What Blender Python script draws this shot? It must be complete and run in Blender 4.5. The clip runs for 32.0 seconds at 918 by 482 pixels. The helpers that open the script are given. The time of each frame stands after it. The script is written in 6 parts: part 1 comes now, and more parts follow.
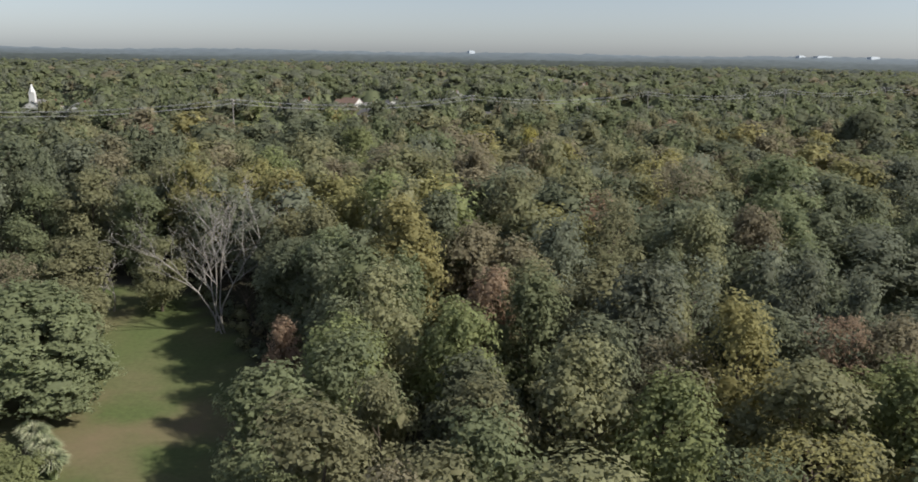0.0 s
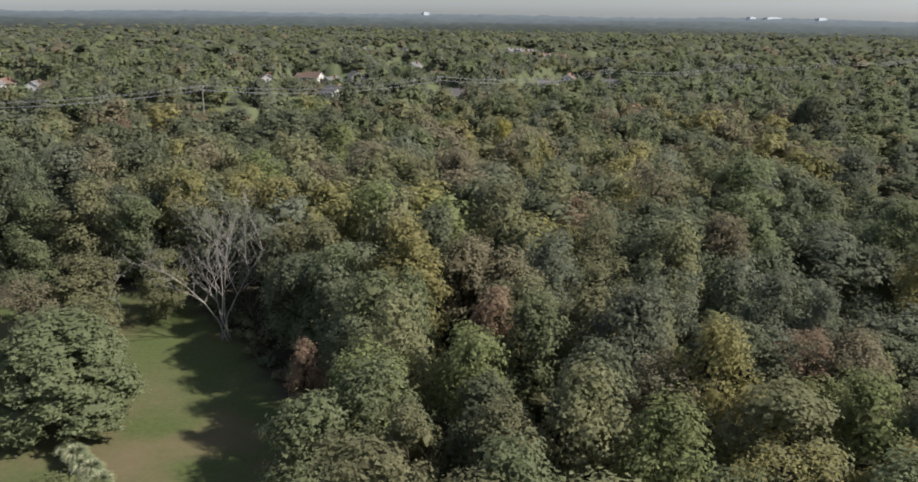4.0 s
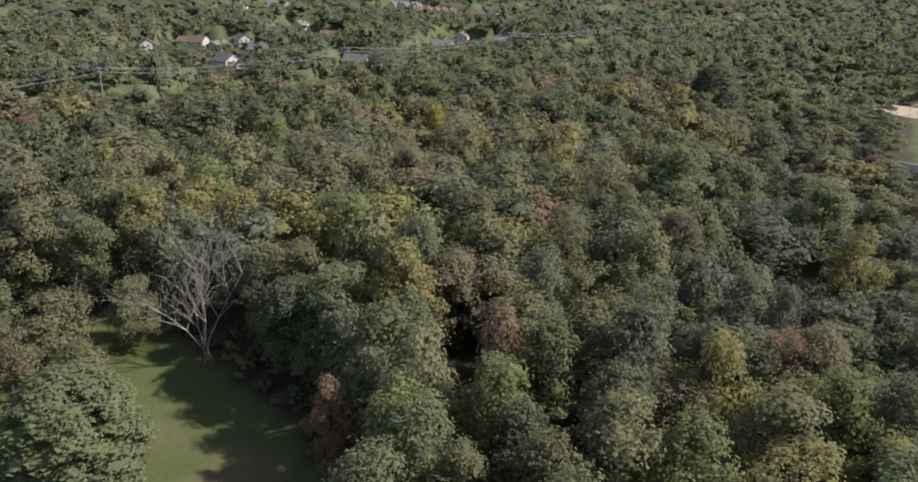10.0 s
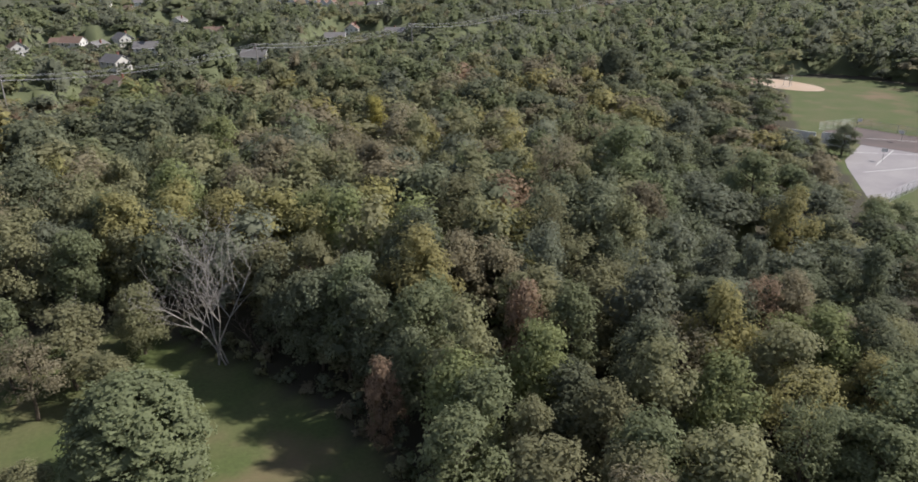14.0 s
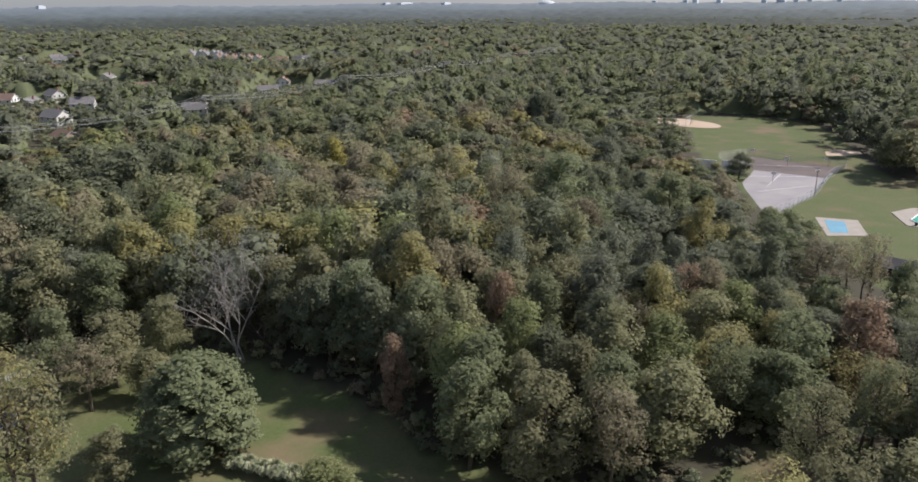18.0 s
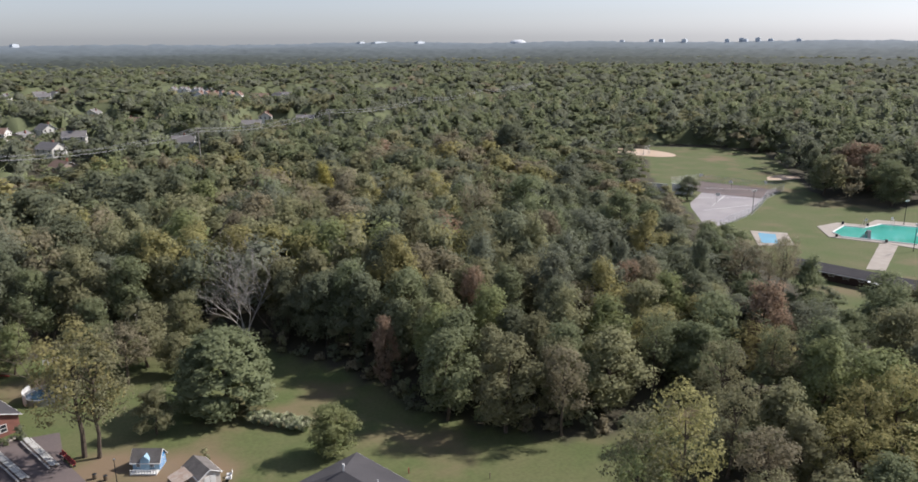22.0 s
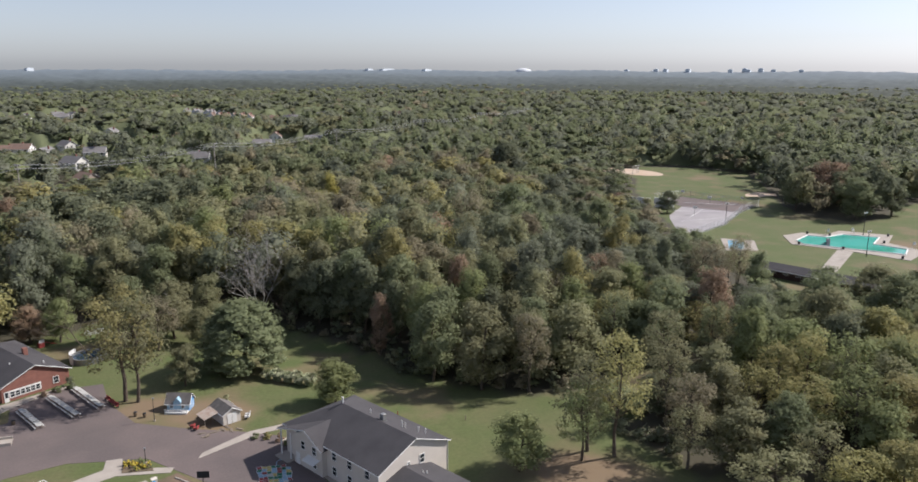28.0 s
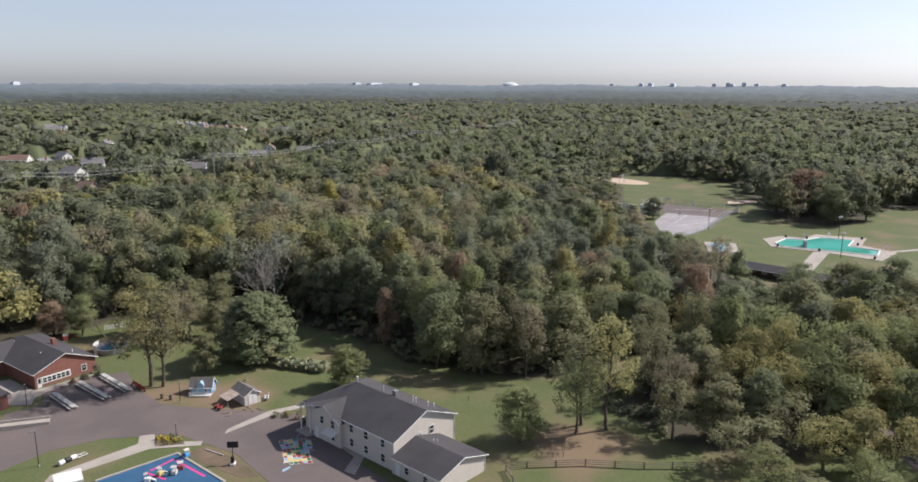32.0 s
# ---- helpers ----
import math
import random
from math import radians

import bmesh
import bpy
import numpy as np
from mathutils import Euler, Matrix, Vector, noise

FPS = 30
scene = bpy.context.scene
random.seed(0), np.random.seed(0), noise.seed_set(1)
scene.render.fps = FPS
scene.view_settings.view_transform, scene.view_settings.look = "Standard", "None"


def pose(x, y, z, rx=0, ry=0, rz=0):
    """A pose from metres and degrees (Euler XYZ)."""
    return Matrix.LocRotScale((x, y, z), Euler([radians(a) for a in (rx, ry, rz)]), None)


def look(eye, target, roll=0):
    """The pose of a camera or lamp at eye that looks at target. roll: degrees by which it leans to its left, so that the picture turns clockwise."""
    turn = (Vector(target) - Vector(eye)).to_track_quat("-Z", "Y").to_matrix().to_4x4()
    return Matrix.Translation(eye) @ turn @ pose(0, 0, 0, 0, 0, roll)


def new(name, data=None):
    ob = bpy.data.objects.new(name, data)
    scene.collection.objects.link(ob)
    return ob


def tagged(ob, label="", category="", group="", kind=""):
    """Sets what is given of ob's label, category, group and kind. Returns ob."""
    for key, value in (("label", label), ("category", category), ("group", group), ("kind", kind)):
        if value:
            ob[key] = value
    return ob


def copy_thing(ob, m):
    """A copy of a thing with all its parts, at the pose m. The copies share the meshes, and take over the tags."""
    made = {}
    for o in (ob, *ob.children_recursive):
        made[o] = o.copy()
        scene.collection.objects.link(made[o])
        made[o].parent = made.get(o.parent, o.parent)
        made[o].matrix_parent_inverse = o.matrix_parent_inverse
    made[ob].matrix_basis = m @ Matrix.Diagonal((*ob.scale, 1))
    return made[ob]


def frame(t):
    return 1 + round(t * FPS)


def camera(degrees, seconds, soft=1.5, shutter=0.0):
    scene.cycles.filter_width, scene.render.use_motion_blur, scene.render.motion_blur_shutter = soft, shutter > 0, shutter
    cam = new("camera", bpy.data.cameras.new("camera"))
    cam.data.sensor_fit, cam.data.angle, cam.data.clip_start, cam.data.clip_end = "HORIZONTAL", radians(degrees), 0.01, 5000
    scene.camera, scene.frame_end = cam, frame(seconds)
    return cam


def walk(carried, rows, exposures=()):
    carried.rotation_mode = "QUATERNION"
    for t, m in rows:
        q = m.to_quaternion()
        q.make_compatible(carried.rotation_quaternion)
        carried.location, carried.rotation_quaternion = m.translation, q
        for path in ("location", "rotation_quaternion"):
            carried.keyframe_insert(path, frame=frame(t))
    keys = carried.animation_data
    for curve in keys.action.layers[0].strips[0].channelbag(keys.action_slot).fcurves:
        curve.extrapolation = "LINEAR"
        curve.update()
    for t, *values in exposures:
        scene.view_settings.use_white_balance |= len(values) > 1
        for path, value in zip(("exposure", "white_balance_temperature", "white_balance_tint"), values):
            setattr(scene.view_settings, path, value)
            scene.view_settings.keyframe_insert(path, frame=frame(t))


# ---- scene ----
cam = camera(63.0, 32.0, soft=1.7)
# seconds, place in metres, yaw to the left, pitch up and lean in degrees
ROWS = [
    (0.0, -2.72, -0.74, 42.46, -0.29, -14.19, 0.83),
    (0.5, -3.31, -1.33, 43.34, -0.29, -14.19, 0.76),
    (1.0, -4.11, -2.01, 44.43, -0.47, -14.34, 0.72),
    (1.5, -4.91, -2.62, 45.57, -0.89, -14.64, 0.69),
    (2.0, -5.67, -3.17, 46.67, -1.40, -15.03, 0.67),
    (2.5, -6.34, -3.83, 47.88, -1.99, -15.52, 0.71),
    (4.5, -9.73, -6.34, 52.77, -4.37, -17.41, 0.78),
    (5.0, -10.55, -6.76, 53.92, -5.02, -17.77, 0.80),
    (5.5, -11.26, -7.05, 54.94, -5.60, -18.12, 0.83),
    (6.0, -12.12, -7.26, 55.91, -6.30, -18.55, 0.86),
    (6.5, -13.00, -7.30, 56.53, -6.98, -18.83, 0.88),
    (7.0, -13.97, -7.17, 56.93, -7.65, -18.99, 0.91),
    (7.5, -15.33, -6.80, 57.32, -8.43, -19.14, 0.87),
    (8.0, -17.06, -6.19, 57.91, -9.31, -19.29, 0.84),
    (8.5, -18.68, -5.67, 58.94, -10.02, -19.48, 0.81),
    (9.0, -20.58, -5.13, 60.16, -10.93, -19.85, 0.76),
    (9.5, -22.60, -4.45, 61.34, -11.99, -20.36, 0.68),
    (10.0, -24.96, -3.66, 62.41, -13.28, -20.92, 0.60),
    (10.5, -27.05, -2.92, 63.17, -14.40, -21.43, 0.51),
    (11.0, -29.55, -2.07, 63.67, -15.64, -21.84, 0.40),
    (11.5, -32.19, -1.23, 63.87, -16.99, -22.12, 0.29),
    (12.0, -34.80, -0.62, 63.90, -18.47, -22.24, 0.19),
    (12.5, -37.58, -0.66, 63.94, -19.92, -22.32, 0.07),
    (13.0, -40.43, -1.42, 63.96, -21.17, -22.32, -0.04),
    (13.5, -43.37, -2.86, 64.10, -22.11, -22.14, -0.14),
    (14.0, -46.63, -4.95, 64.36, -23.15, -21.71, -0.22),
    (14.5, -49.35, -6.96, 64.61, -24.11, -21.26, -0.28),
    (16.5, -60.54, -15.88, 65.17, -27.82, -19.21, -0.39),
    (17.0, -62.95, -18.10, 65.24, -28.50, -18.80, -0.43),
    (17.5, -65.82, -20.95, 65.34, -29.21, -18.34, -0.44),
    (18.0, -68.33, -23.75, 65.46, -29.74, -17.94, -0.49),
    (18.5, -70.55, -26.40, 65.59, -30.18, -17.58, -0.53),
    (19.0, -72.97, -29.59, 65.79, -30.60, -17.13, -0.53),
    (19.5, -75.01, -32.58, 65.88, -30.97, -16.80, -0.58),
    (20.0, -77.02, -35.94, 65.88, -31.30, -16.41, -0.55),
    (20.5, -78.69, -38.77, 65.95, -31.52, -16.11, -0.49),
    (21.0, -80.22, -41.73, 66.01, -31.64, -15.81, -0.47),
    (21.5, -81.55, -44.57, 66.06, -31.71, -15.49, -0.43),
    (22.0, -82.84, -47.44, 66.21, -31.78, -15.20, -0.40),
    (22.5, -83.68, -49.50, 66.25, -31.79, -15.01, -0.35),
    (23.0, -84.75, -52.21, 66.20, -31.78, -14.77, -0.31),
    (23.5, -85.69, -54.56, 66.13, -31.75, -14.57, -0.25),
    (24.0, -86.64, -57.20, 66.03, -31.65, -14.37, -0.22),
    (24.5, -87.33, -59.29, 65.93, -31.57, -14.20, -0.17),
    (25.0, -88.04, -61.54, 65.83, -31.47, -14.06, -0.12),
    (25.5, -88.69, -63.42, 65.70, -31.39, -13.85, -0.07),
    (27.5, -91.69, -69.69, 64.44, -31.33, -13.29, 0.11),
    (28.0, -92.58, -71.10, 64.03, -31.38, -13.16, 0.15),
    (28.5, -93.50, -72.40, 63.69, -31.39, -12.98, 0.18),
    (29.0, -94.45, -73.54, 63.42, -31.45, -12.82, 0.22),
    (29.5, -95.34, -74.50, 63.25, -31.52, -12.67, 0.23),
    (30.0, -96.43, -75.52, 63.09, -31.64, -12.54, 0.25),
    (30.5, -97.60, -76.65, 62.98, -31.78, -12.45, 0.25),
    (31.0, -98.99, -77.92, 62.87, -31.96, -12.34, 0.24),
    (31.5, -100.47, -79.19, 62.85, -32.15, -12.22, 0.22),
    (32.0, -101.98, -80.43, 62.96, -32.37, -12.11, 0.20),
]
EXPOSURES = [(0.0, 0.36, 6450, 8), (6.0, 0.36, 6450, 9), (12.0, 0.40, 6350, 11), (19.0, 0.50, 6280, 13.5), (32.0, 0.57, 6280, 13)]
walk(cam, [(t, pose(x, y, z, 90 + pitch, 0, yaw) @ pose(0, 0, 0, 0, 0, lean)) for t, x, y, z, yaw, pitch, lean in ROWS], EXPOSURES)

# ---- light ----
SUN_TO = Vector((0.97, -0.20, 0.84)).normalized()
world = bpy.data.worlds.new("sky")
scene.world = world
world.use_nodes = True
wn = world.node_tree.nodes
sky = wn.new("ShaderNodeTexSky")
sky.sky_type = "NISHITA"
sky.sun_disc = False
sky.sun_elevation = math.asin(SUN_TO.z)
sky.sun_rotation = math.atan2(SUN_TO.x, SUN_TO.y)
sky.air_density, sky.dust_density, sky.ozone_density = 1.0, 0.7, 1.5
soft = wn.new("ShaderNodeHueSaturation")
soft.inputs["Saturation"].default_value = 0.45
world.node_tree.links.new(sky.outputs[0], soft.inputs["Color"])
tint = wn.new("ShaderNodeMix")
tint.data_type, tint.blend_type = "RGBA", "MULTIPLY"
tint.inputs["Factor"].default_value, tint.inputs["B"].default_value = 1.0, (0.93, 0.985, 1.11, 1)
world.node_tree.links.new(soft.outputs[0], tint.inputs["A"])
world.node_tree.links.new(tint.outputs["Result"], wn["Background"].inputs[0])
wn["Background"].inputs[1].default_value = 0.082
sun = new("sun", bpy.data.lights.new("sun", "SUN"))
sun.data.energy, sun.data.angle, sun.data.color = 4.5, radians(1.2), (1.0, 0.94, 0.85)
sun.matrix_world = look(SUN_TO * 100, (0, 0, 0))
scene.view_settings.exposure = 0.0


# ---- materials ----
def material(name, colour, rough=0.85, vary=0.25, scale=1.0, fine=12.0, bump=0.0, metal=0.0, second=None, island=0.0, random=0.0, translucent=0.0, spec=0.3):
    """A surface whose colour varies at two scales, towards second where that is given."""
    m = bpy.data.materials.new(name)
    m.use_nodes = True
    nt = m.node_tree
    n, link = nt.nodes, nt.links.new
    bsdf = n["Principled BSDF"]
    bsdf.inputs["Roughness"].default_value = rough
    bsdf.inputs["Metallic"].default_value = metal
    bsdf.inputs["Specular IOR Level"].default_value = spec
    geo = n.new("ShaderNodeTexCoord")
    def noise_at(s, detail=4.0):
        t = n.new("ShaderNodeTexNoise")
        t.inputs["Scale"].default_value, t.inputs["Detail"].default_value = s, detail
        link(geo.outputs["Object"], t.inputs["Vector"])
        return t
    big, small = noise_at(scale), noise_at(fine, 3.0)
    mix = n.new("ShaderNodeMix")
    mix.data_type = "RGBA"
    a = Vector(colour)
    b = Vector(second) if second else a * (1 - vary)
    mix.inputs["A"].default_value = (*a, 1)
    mix.inputs["B"].default_value = (*b, 1)
    ramp = n.new("ShaderNodeMapRange")
    ramp.inputs["From Min"].default_value, ramp.inputs["From Max"].default_value = 0.35, 0.65
    link(big.outputs[0], ramp.inputs[0])
    link(ramp.outputs[0], mix.inputs["Factor"])
    hsv = n.new("ShaderNodeHueSaturation")
    link(mix.outputs["Result"], hsv.inputs["Color"])
    val = n.new("ShaderNodeMath")
    val.operation = "MULTIPLY_ADD"
    link(small.outputs[0], val.inputs[0])
    val.inputs[1].default_value, val.inputs[2].default_value = vary * 1.6, 1 - vary * 0.8
    last = val.outputs[0]
    def times(socket, amount, last):
        k = n.new("ShaderNodeMath")
        k.operation = "MULTIPLY_ADD"
        link(socket, k.inputs[0])
        k.inputs[1].default_value, k.inputs[2].default_value = 2 * amount, 1 - amount
        p = n.new("ShaderNodeMath")
        p.operation = "MULTIPLY"
        link(k.outputs[0], p.inputs[0])
        link(last, p.inputs[1])
        return p.outputs[0]
    if island:
        g = n.new("ShaderNodeNewGeometry")
        last = times(g.outputs["Random Per Island"], island, last)
    if random:
        o = n.new("ShaderNodeObjectInfo")
        last = times(o.outputs["Random"], random, last)
        hue = n.new("ShaderNodeMath")
        hue.operation = "MULTIPLY_ADD"
        link(o.outputs["Random"], hue.inputs[0])
        hue.inputs[1].default_value, hue.inputs[2].default_value = 0.012, 0.491
        link(hue.outputs[0], hsv.inputs["Hue"])
    link(last, hsv.inputs["Value"])
    link(hsv.outputs[0], bsdf.inputs["Base Color"])
    if bump:
        bp = n.new("ShaderNodeBump")
        bp.inputs["Strength"].default_value, bp.inputs["Distance"].default_value = bump, 0.05
        link(small.outputs[0], bp.inputs["Height"])
        link(bp.outputs[0], bsdf.inputs["Normal"])
    if translucent:
        tr = n.new("ShaderNodeBsdfTranslucent")
        link(hsv.outputs[0], tr.inputs["Color"])
        ms = n.new("ShaderNodeMixShader")
        ms.inputs[0].default_value = translucent
        link(bsdf.outputs[0], ms.inputs[1])
        link(tr.outputs[0], ms.inputs[2])
        link(ms.outputs[0], n["Material Output"].inputs["Surface"])
    return m


def leaf(name, colour, second):
    """Foliage: a tone of its own for every tree, from the object or from the tree's number in joined woods."""
    m = material("leaf_" + name, colour, 0.75, 0.22, 0.12, 1.5, second=second, island=0.16, random=0.13, translucent=0.5, spec=0.10)
    n, link = m.node_tree.nodes, m.node_tree.links.new
    hsv = next(k for k in n if k.bl_idname == "ShaderNodeHueSaturation")
    tone = n.new("ShaderNodeAttribute")
    tone.attribute_name = "tone"
    for socket, amount in (("Value", 0.14), ("Hue", -0.006)):
        old = hsv.inputs[socket].links[0].from_socket
        k = n.new("ShaderNodeMath")
        k.operation = "MULTIPLY_ADD"
        link(tone.outputs["Fac"], k.inputs[0])
        k.inputs[1].default_value = amount
        link(old, k.inputs[2])
        link(k.outputs[0], hsv.inputs[socket])
    return m


LEAF = {
    "green": leaf("green", (0.223, 0.248, 0.138), (0.197, 0.222, 0.125)),
    "olive": leaf("olive", (0.271, 0.265, 0.151), (0.242, 0.243, 0.138)),
    "dark": leaf("dark", (0.190, 0.205, 0.130), (0.169, 0.186, 0.121)),
    "gold": leaf("gold", (0.334, 0.308, 0.136), (0.301, 0.284, 0.134)),
    "brown": leaf("brown", (0.282, 0.249, 0.164), (0.254, 0.233, 0.155)),
    "blue": leaf("blue", (0.214, 0.228, 0.161), (0.192, 0.206, 0.148)),
    "bright": leaf("bright", (0.265, 0.292, 0.136), (0.235, 0.261, 0.127)),
    "rust": leaf("rust", (0.330, 0.236, 0.164), (0.295, 0.226, 0.157)),
    "yellow": leaf("yellow", (0.380, 0.345, 0.110), (0.330, 0.312, 0.112)),
}
PALETTES = list(LEAF)
BARK = material("bark", (0.120, 0.095, 0.072), 0.95, 0.4, 1.5, 9.0, bump=0.6)
DEADWOOD = material("dead_wood", (0.36, 0.33, 0.30), 0.9, 0.3, 1.0, 6.0, bump=0.4)
ASPHALT = material("asphalt", (0.146, 0.116, 0.110), 0.92, 0.2, 0.10, 2.5, second=(0.114, 0.094, 0.091))
CONCRETE = material("concrete", (0.36, 0.32, 0.28), 0.9, 0.14, 0.4, 5.0)
SHINGLE = material("roof_shingle", (0.068, 0.064, 0.068), 0.9, 0.3, 0.25, 9.0, second=(0.054, 0.051, 0.055), bump=0.4)
SHINGLE_OLD = material("old_shingle", (0.16, 0.145, 0.135), 0.9, 0.3, 0.8, 7.0, bump=0.4)
SIDING = material("siding", (0.54, 0.49, 0.44), 0.7, 0.06, 0.5, 4.0)
WHITE = material("white_paint", (0.66, 0.65, 0.63), 0.6, 0.06, 1.0, 6.0)
GLASS_DARK = material("window_glass", (0.03, 0.035, 0.04), 0.12, 0.1, 1.0, 3.0, spec=0.6)
BRICK = material("brick_wall", (0.235, 0.105, 0.080), 0.9, 0.2, 1.2, 14.0, second=(0.190, 0.085, 0.068))
METAL = material("grey_metal", (0.30, 0.30, 0.30), 0.5, 0.15, 1.0, 5.0, metal=0.6)
DARK_METAL = material("dark_metal", (0.035, 0.036, 0.038), 0.5, 0.15, 1.0, 5.0, metal=0.4)
SAND = material("sand", (0.44, 0.33, 0.24), 0.95, 0.1, 0.08, 2.0, second=(0.48, 0.38, 0.30))
SOIL = material("bare_soil", (0.165, 0.118, 0.085), 0.95, 0.25, 0.25, 3.0, second=(0.105, 0.085, 0.052))
WATER_GREEN = material("pool_water", (0.10, 0.44, 0.38), 0.08, 0.08, 0.04, 1.0, second=(0.04, 0.28, 0.19), spec=0.5)
WATER_BLUE = material("blue_pool_water", (0.14, 0.34, 0.44), 0.08, 0.12, 0.2, 1.5, spec=0.5)
WOOD = material("weathered_wood", (0.22, 0.18, 0.14), 0.9, 0.25, 1.0, 6.0)
COURT_BLUE = material("blue_court", (0.035, 0.105, 0.20), 0.8, 0.15, 0.4, 5.0)
RED = material("red_paint", (0.29, 0.055, 0.050), 0.6, 0.1)
YELLOW = material("yellow_paint", (0.60, 0.47, 0.17), 0.7, 0.1)
BLUE = material("blue_paint", (0.08, 0.30, 0.62), 0.6, 0.1)
TEAL = material("pale_blue_paint", (0.28, 0.42, 0.52), 0.7, 0.1)
GREEN_PAINT = material("green_paint", (0.03, 0.16, 0.09), 0.6, 0.1)
PINK = material("pink_paint", (0.62, 0.06, 0.24), 0.6, 0.1)
BROWN_WALL = material("brown_brick", (0.075, 0.048, 0.040), 0.9, 0.2, 1.0, 9.0)


# ---- mesh helpers ----
def mesh_np(name, verts, faces, materials, index=None, smooth=False, normals=None):
    """A mesh from arrays of triangles and of quads."""
    me = bpy.data.meshes.new(name)
    verts = np.asarray(verts, np.float32)
    faces = [np.asarray(f, np.int32) for f in faces if len(f)]
    counts = np.concatenate([np.full(len(f), f.shape[1], np.int32) for f in faces])
    loops = np.concatenate([f.ravel() for f in faces])
    me.vertices.add(len(verts))
    me.vertices.foreach_set("co", verts.ravel())
    me.loops.add(len(loops))
    me.loops.foreach_set("vertex_index", loops)
    me.polygons.add(len(counts))
    me.polygons.foreach_set("loop_start", np.r_[0, np.cumsum(counts)[:-1]].astype(np.int32))
    for m in materials:
        me.materials.append(m)
    if index is not None:
        me.polygons.foreach_set("material_index", np.asarray(index, np.int32))
    if smooth:
        me.polygons.foreach_set("use_smooth", np.ones(len(counts), bool))
    me.update(calc_edges=True)
    if normals is not None:
        me.polygons.foreach_set("use_smooth", np.ones(len(counts), bool))
        me.normals_split_custom_set_from_vertices(np.asarray(normals, np.float32))
    return me


def part(name, bm, mat, parent=None, label="", smooth=False):
    me = bpy.data.meshes.new(name)
    bm.to_mesh(me)
    bm.free()
    me.materials.append(mat)
    if smooth:
        for p in me.polygons:
            p.use_smooth = True
    ob = new(name, me)
    ob.parent = parent
    return tagged(ob, label)


def thing(name, m, label, category, group="", kind=""):
    ob = new(name)
    ob.empty_display_size = 0.3
    ob.matrix_world = m
    return tagged(ob, label, category, group, kind)


def box(bm, x0, y0, z0, x1, y1, z1, bevel=0.0):
    r = bmesh.ops.create_cube(bm, size=1.0, matrix=Matrix.LocRotScale(((x0 + x1) / 2, (y0 + y1) / 2, (z0 + z1) / 2), None, (abs(x1 - x0), abs(y1 - y0), abs(z1 - z0))))
    if bevel:
        edges = list({e for v in r["verts"] for e in v.link_edges})
        bmesh.ops.bevel(bm, geom=edges, offset=bevel, segments=1, affect="EDGES")
    return bm


def boxed(x0, y0, z0, x1, y1, z1, bevel=0.0):
    return box(bmesh.new(), x0, y0, z0, x1, y1, z1, bevel)


def tube(bm, a, b, ra, rb=None, sides=8):
    rb = ra if rb is None else rb
    a, b = Vector(a), Vector(b)
    d = b - a
    m = Matrix.Translation((a + b) / 2) @ d.to_track_quat("Z", "Y").to_matrix().to_4x4()
    bmesh.ops.create_cone(bm, cap_ends=True, segments=sides, radius1=ra, radius2=rb, depth=d.length, matrix=m)
    return bm


def tubed(a, b, ra, rb=None, sides=8):
    return tube(bmesh.new(), a, b, ra, rb, sides)


def solid(points, z0, z1):
    """A prism over a polygon in plan."""
    bm = bmesh.new()
    low = [bm.verts.new((x, y, z0)) for x, y in points]
    f = bm.faces.new(low)
    f.normal_update()
    r = bmesh.ops.extrude_face_region(bm, geom=[f])
    for v in r["geom"]:
        if isinstance(v, bmesh.types.BMVert):
            v.co.z = z1
    bmesh.ops.recalc_face_normals(bm, faces=bm.faces)
    return bm


def cable(points, r, sides=4):
    """One continuous thin tube through points."""
    bm = bmesh.new()
    rows = []
    for k, p in enumerate(points):
        d = (points[min(k + 1, len(points) - 1)] - points[max(k - 1, 0)]).normalized()
        a = d.cross(Vector((0, 0, 1))).normalized()
        b = a.cross(d)
        rows.append([bm.verts.new(p + (a * math.cos(i * math.tau / sides) + b * math.sin(i * math.tau / sides)) * r) for i in range(sides)])
    for p, q in zip(rows, rows[1:]):
        for i in range(sides):
            bm.faces.new((p[i], p[(i + 1) % sides], q[(i + 1) % sides], q[i]))
    bm.faces.new(rows[0])
    bm.faces.new(rows[-1])
    bmesh.ops.recalc_face_normals(bm, faces=bm.faces)
    return bm


def slab(corners, thick):
    """A sheet of some thickness through corners in space, thickened downwards."""
    bm = bmesh.new()
    top = [bm.verts.new(c) for c in corners]
    low = [bm.verts.new((c[0], c[1], c[2] - thick)) for c in corners]
    bm.faces.new(top)
    bm.faces.new(low[::-1])
    k = len(corners)
    for i in range(k):
        bm.faces.new((top[i], low[i], low[(i + 1) % k], top[(i + 1) % k]))
    bmesh.ops.recalc_face_normals(bm, faces=bm.faces)
    return bm


# ---- the lie of the land ----
def inside(poly, x, y):
    x, y = np.asarray(x, float), np.asarray(y, float)
    hit = np.zeros(x.shape, bool)
    k = len(poly)
    for i in range(k):
        (x0, y0), (x1, y1) = poly[i], poly[(i + 1) % k]
        if y0 == y1:
            continue
        cross = ((y0 > y) != (y1 > y)) & (x < (x1 - x0) * (y - y0) / (y1 - y0) + x0)
        hit ^= cross
    return hit


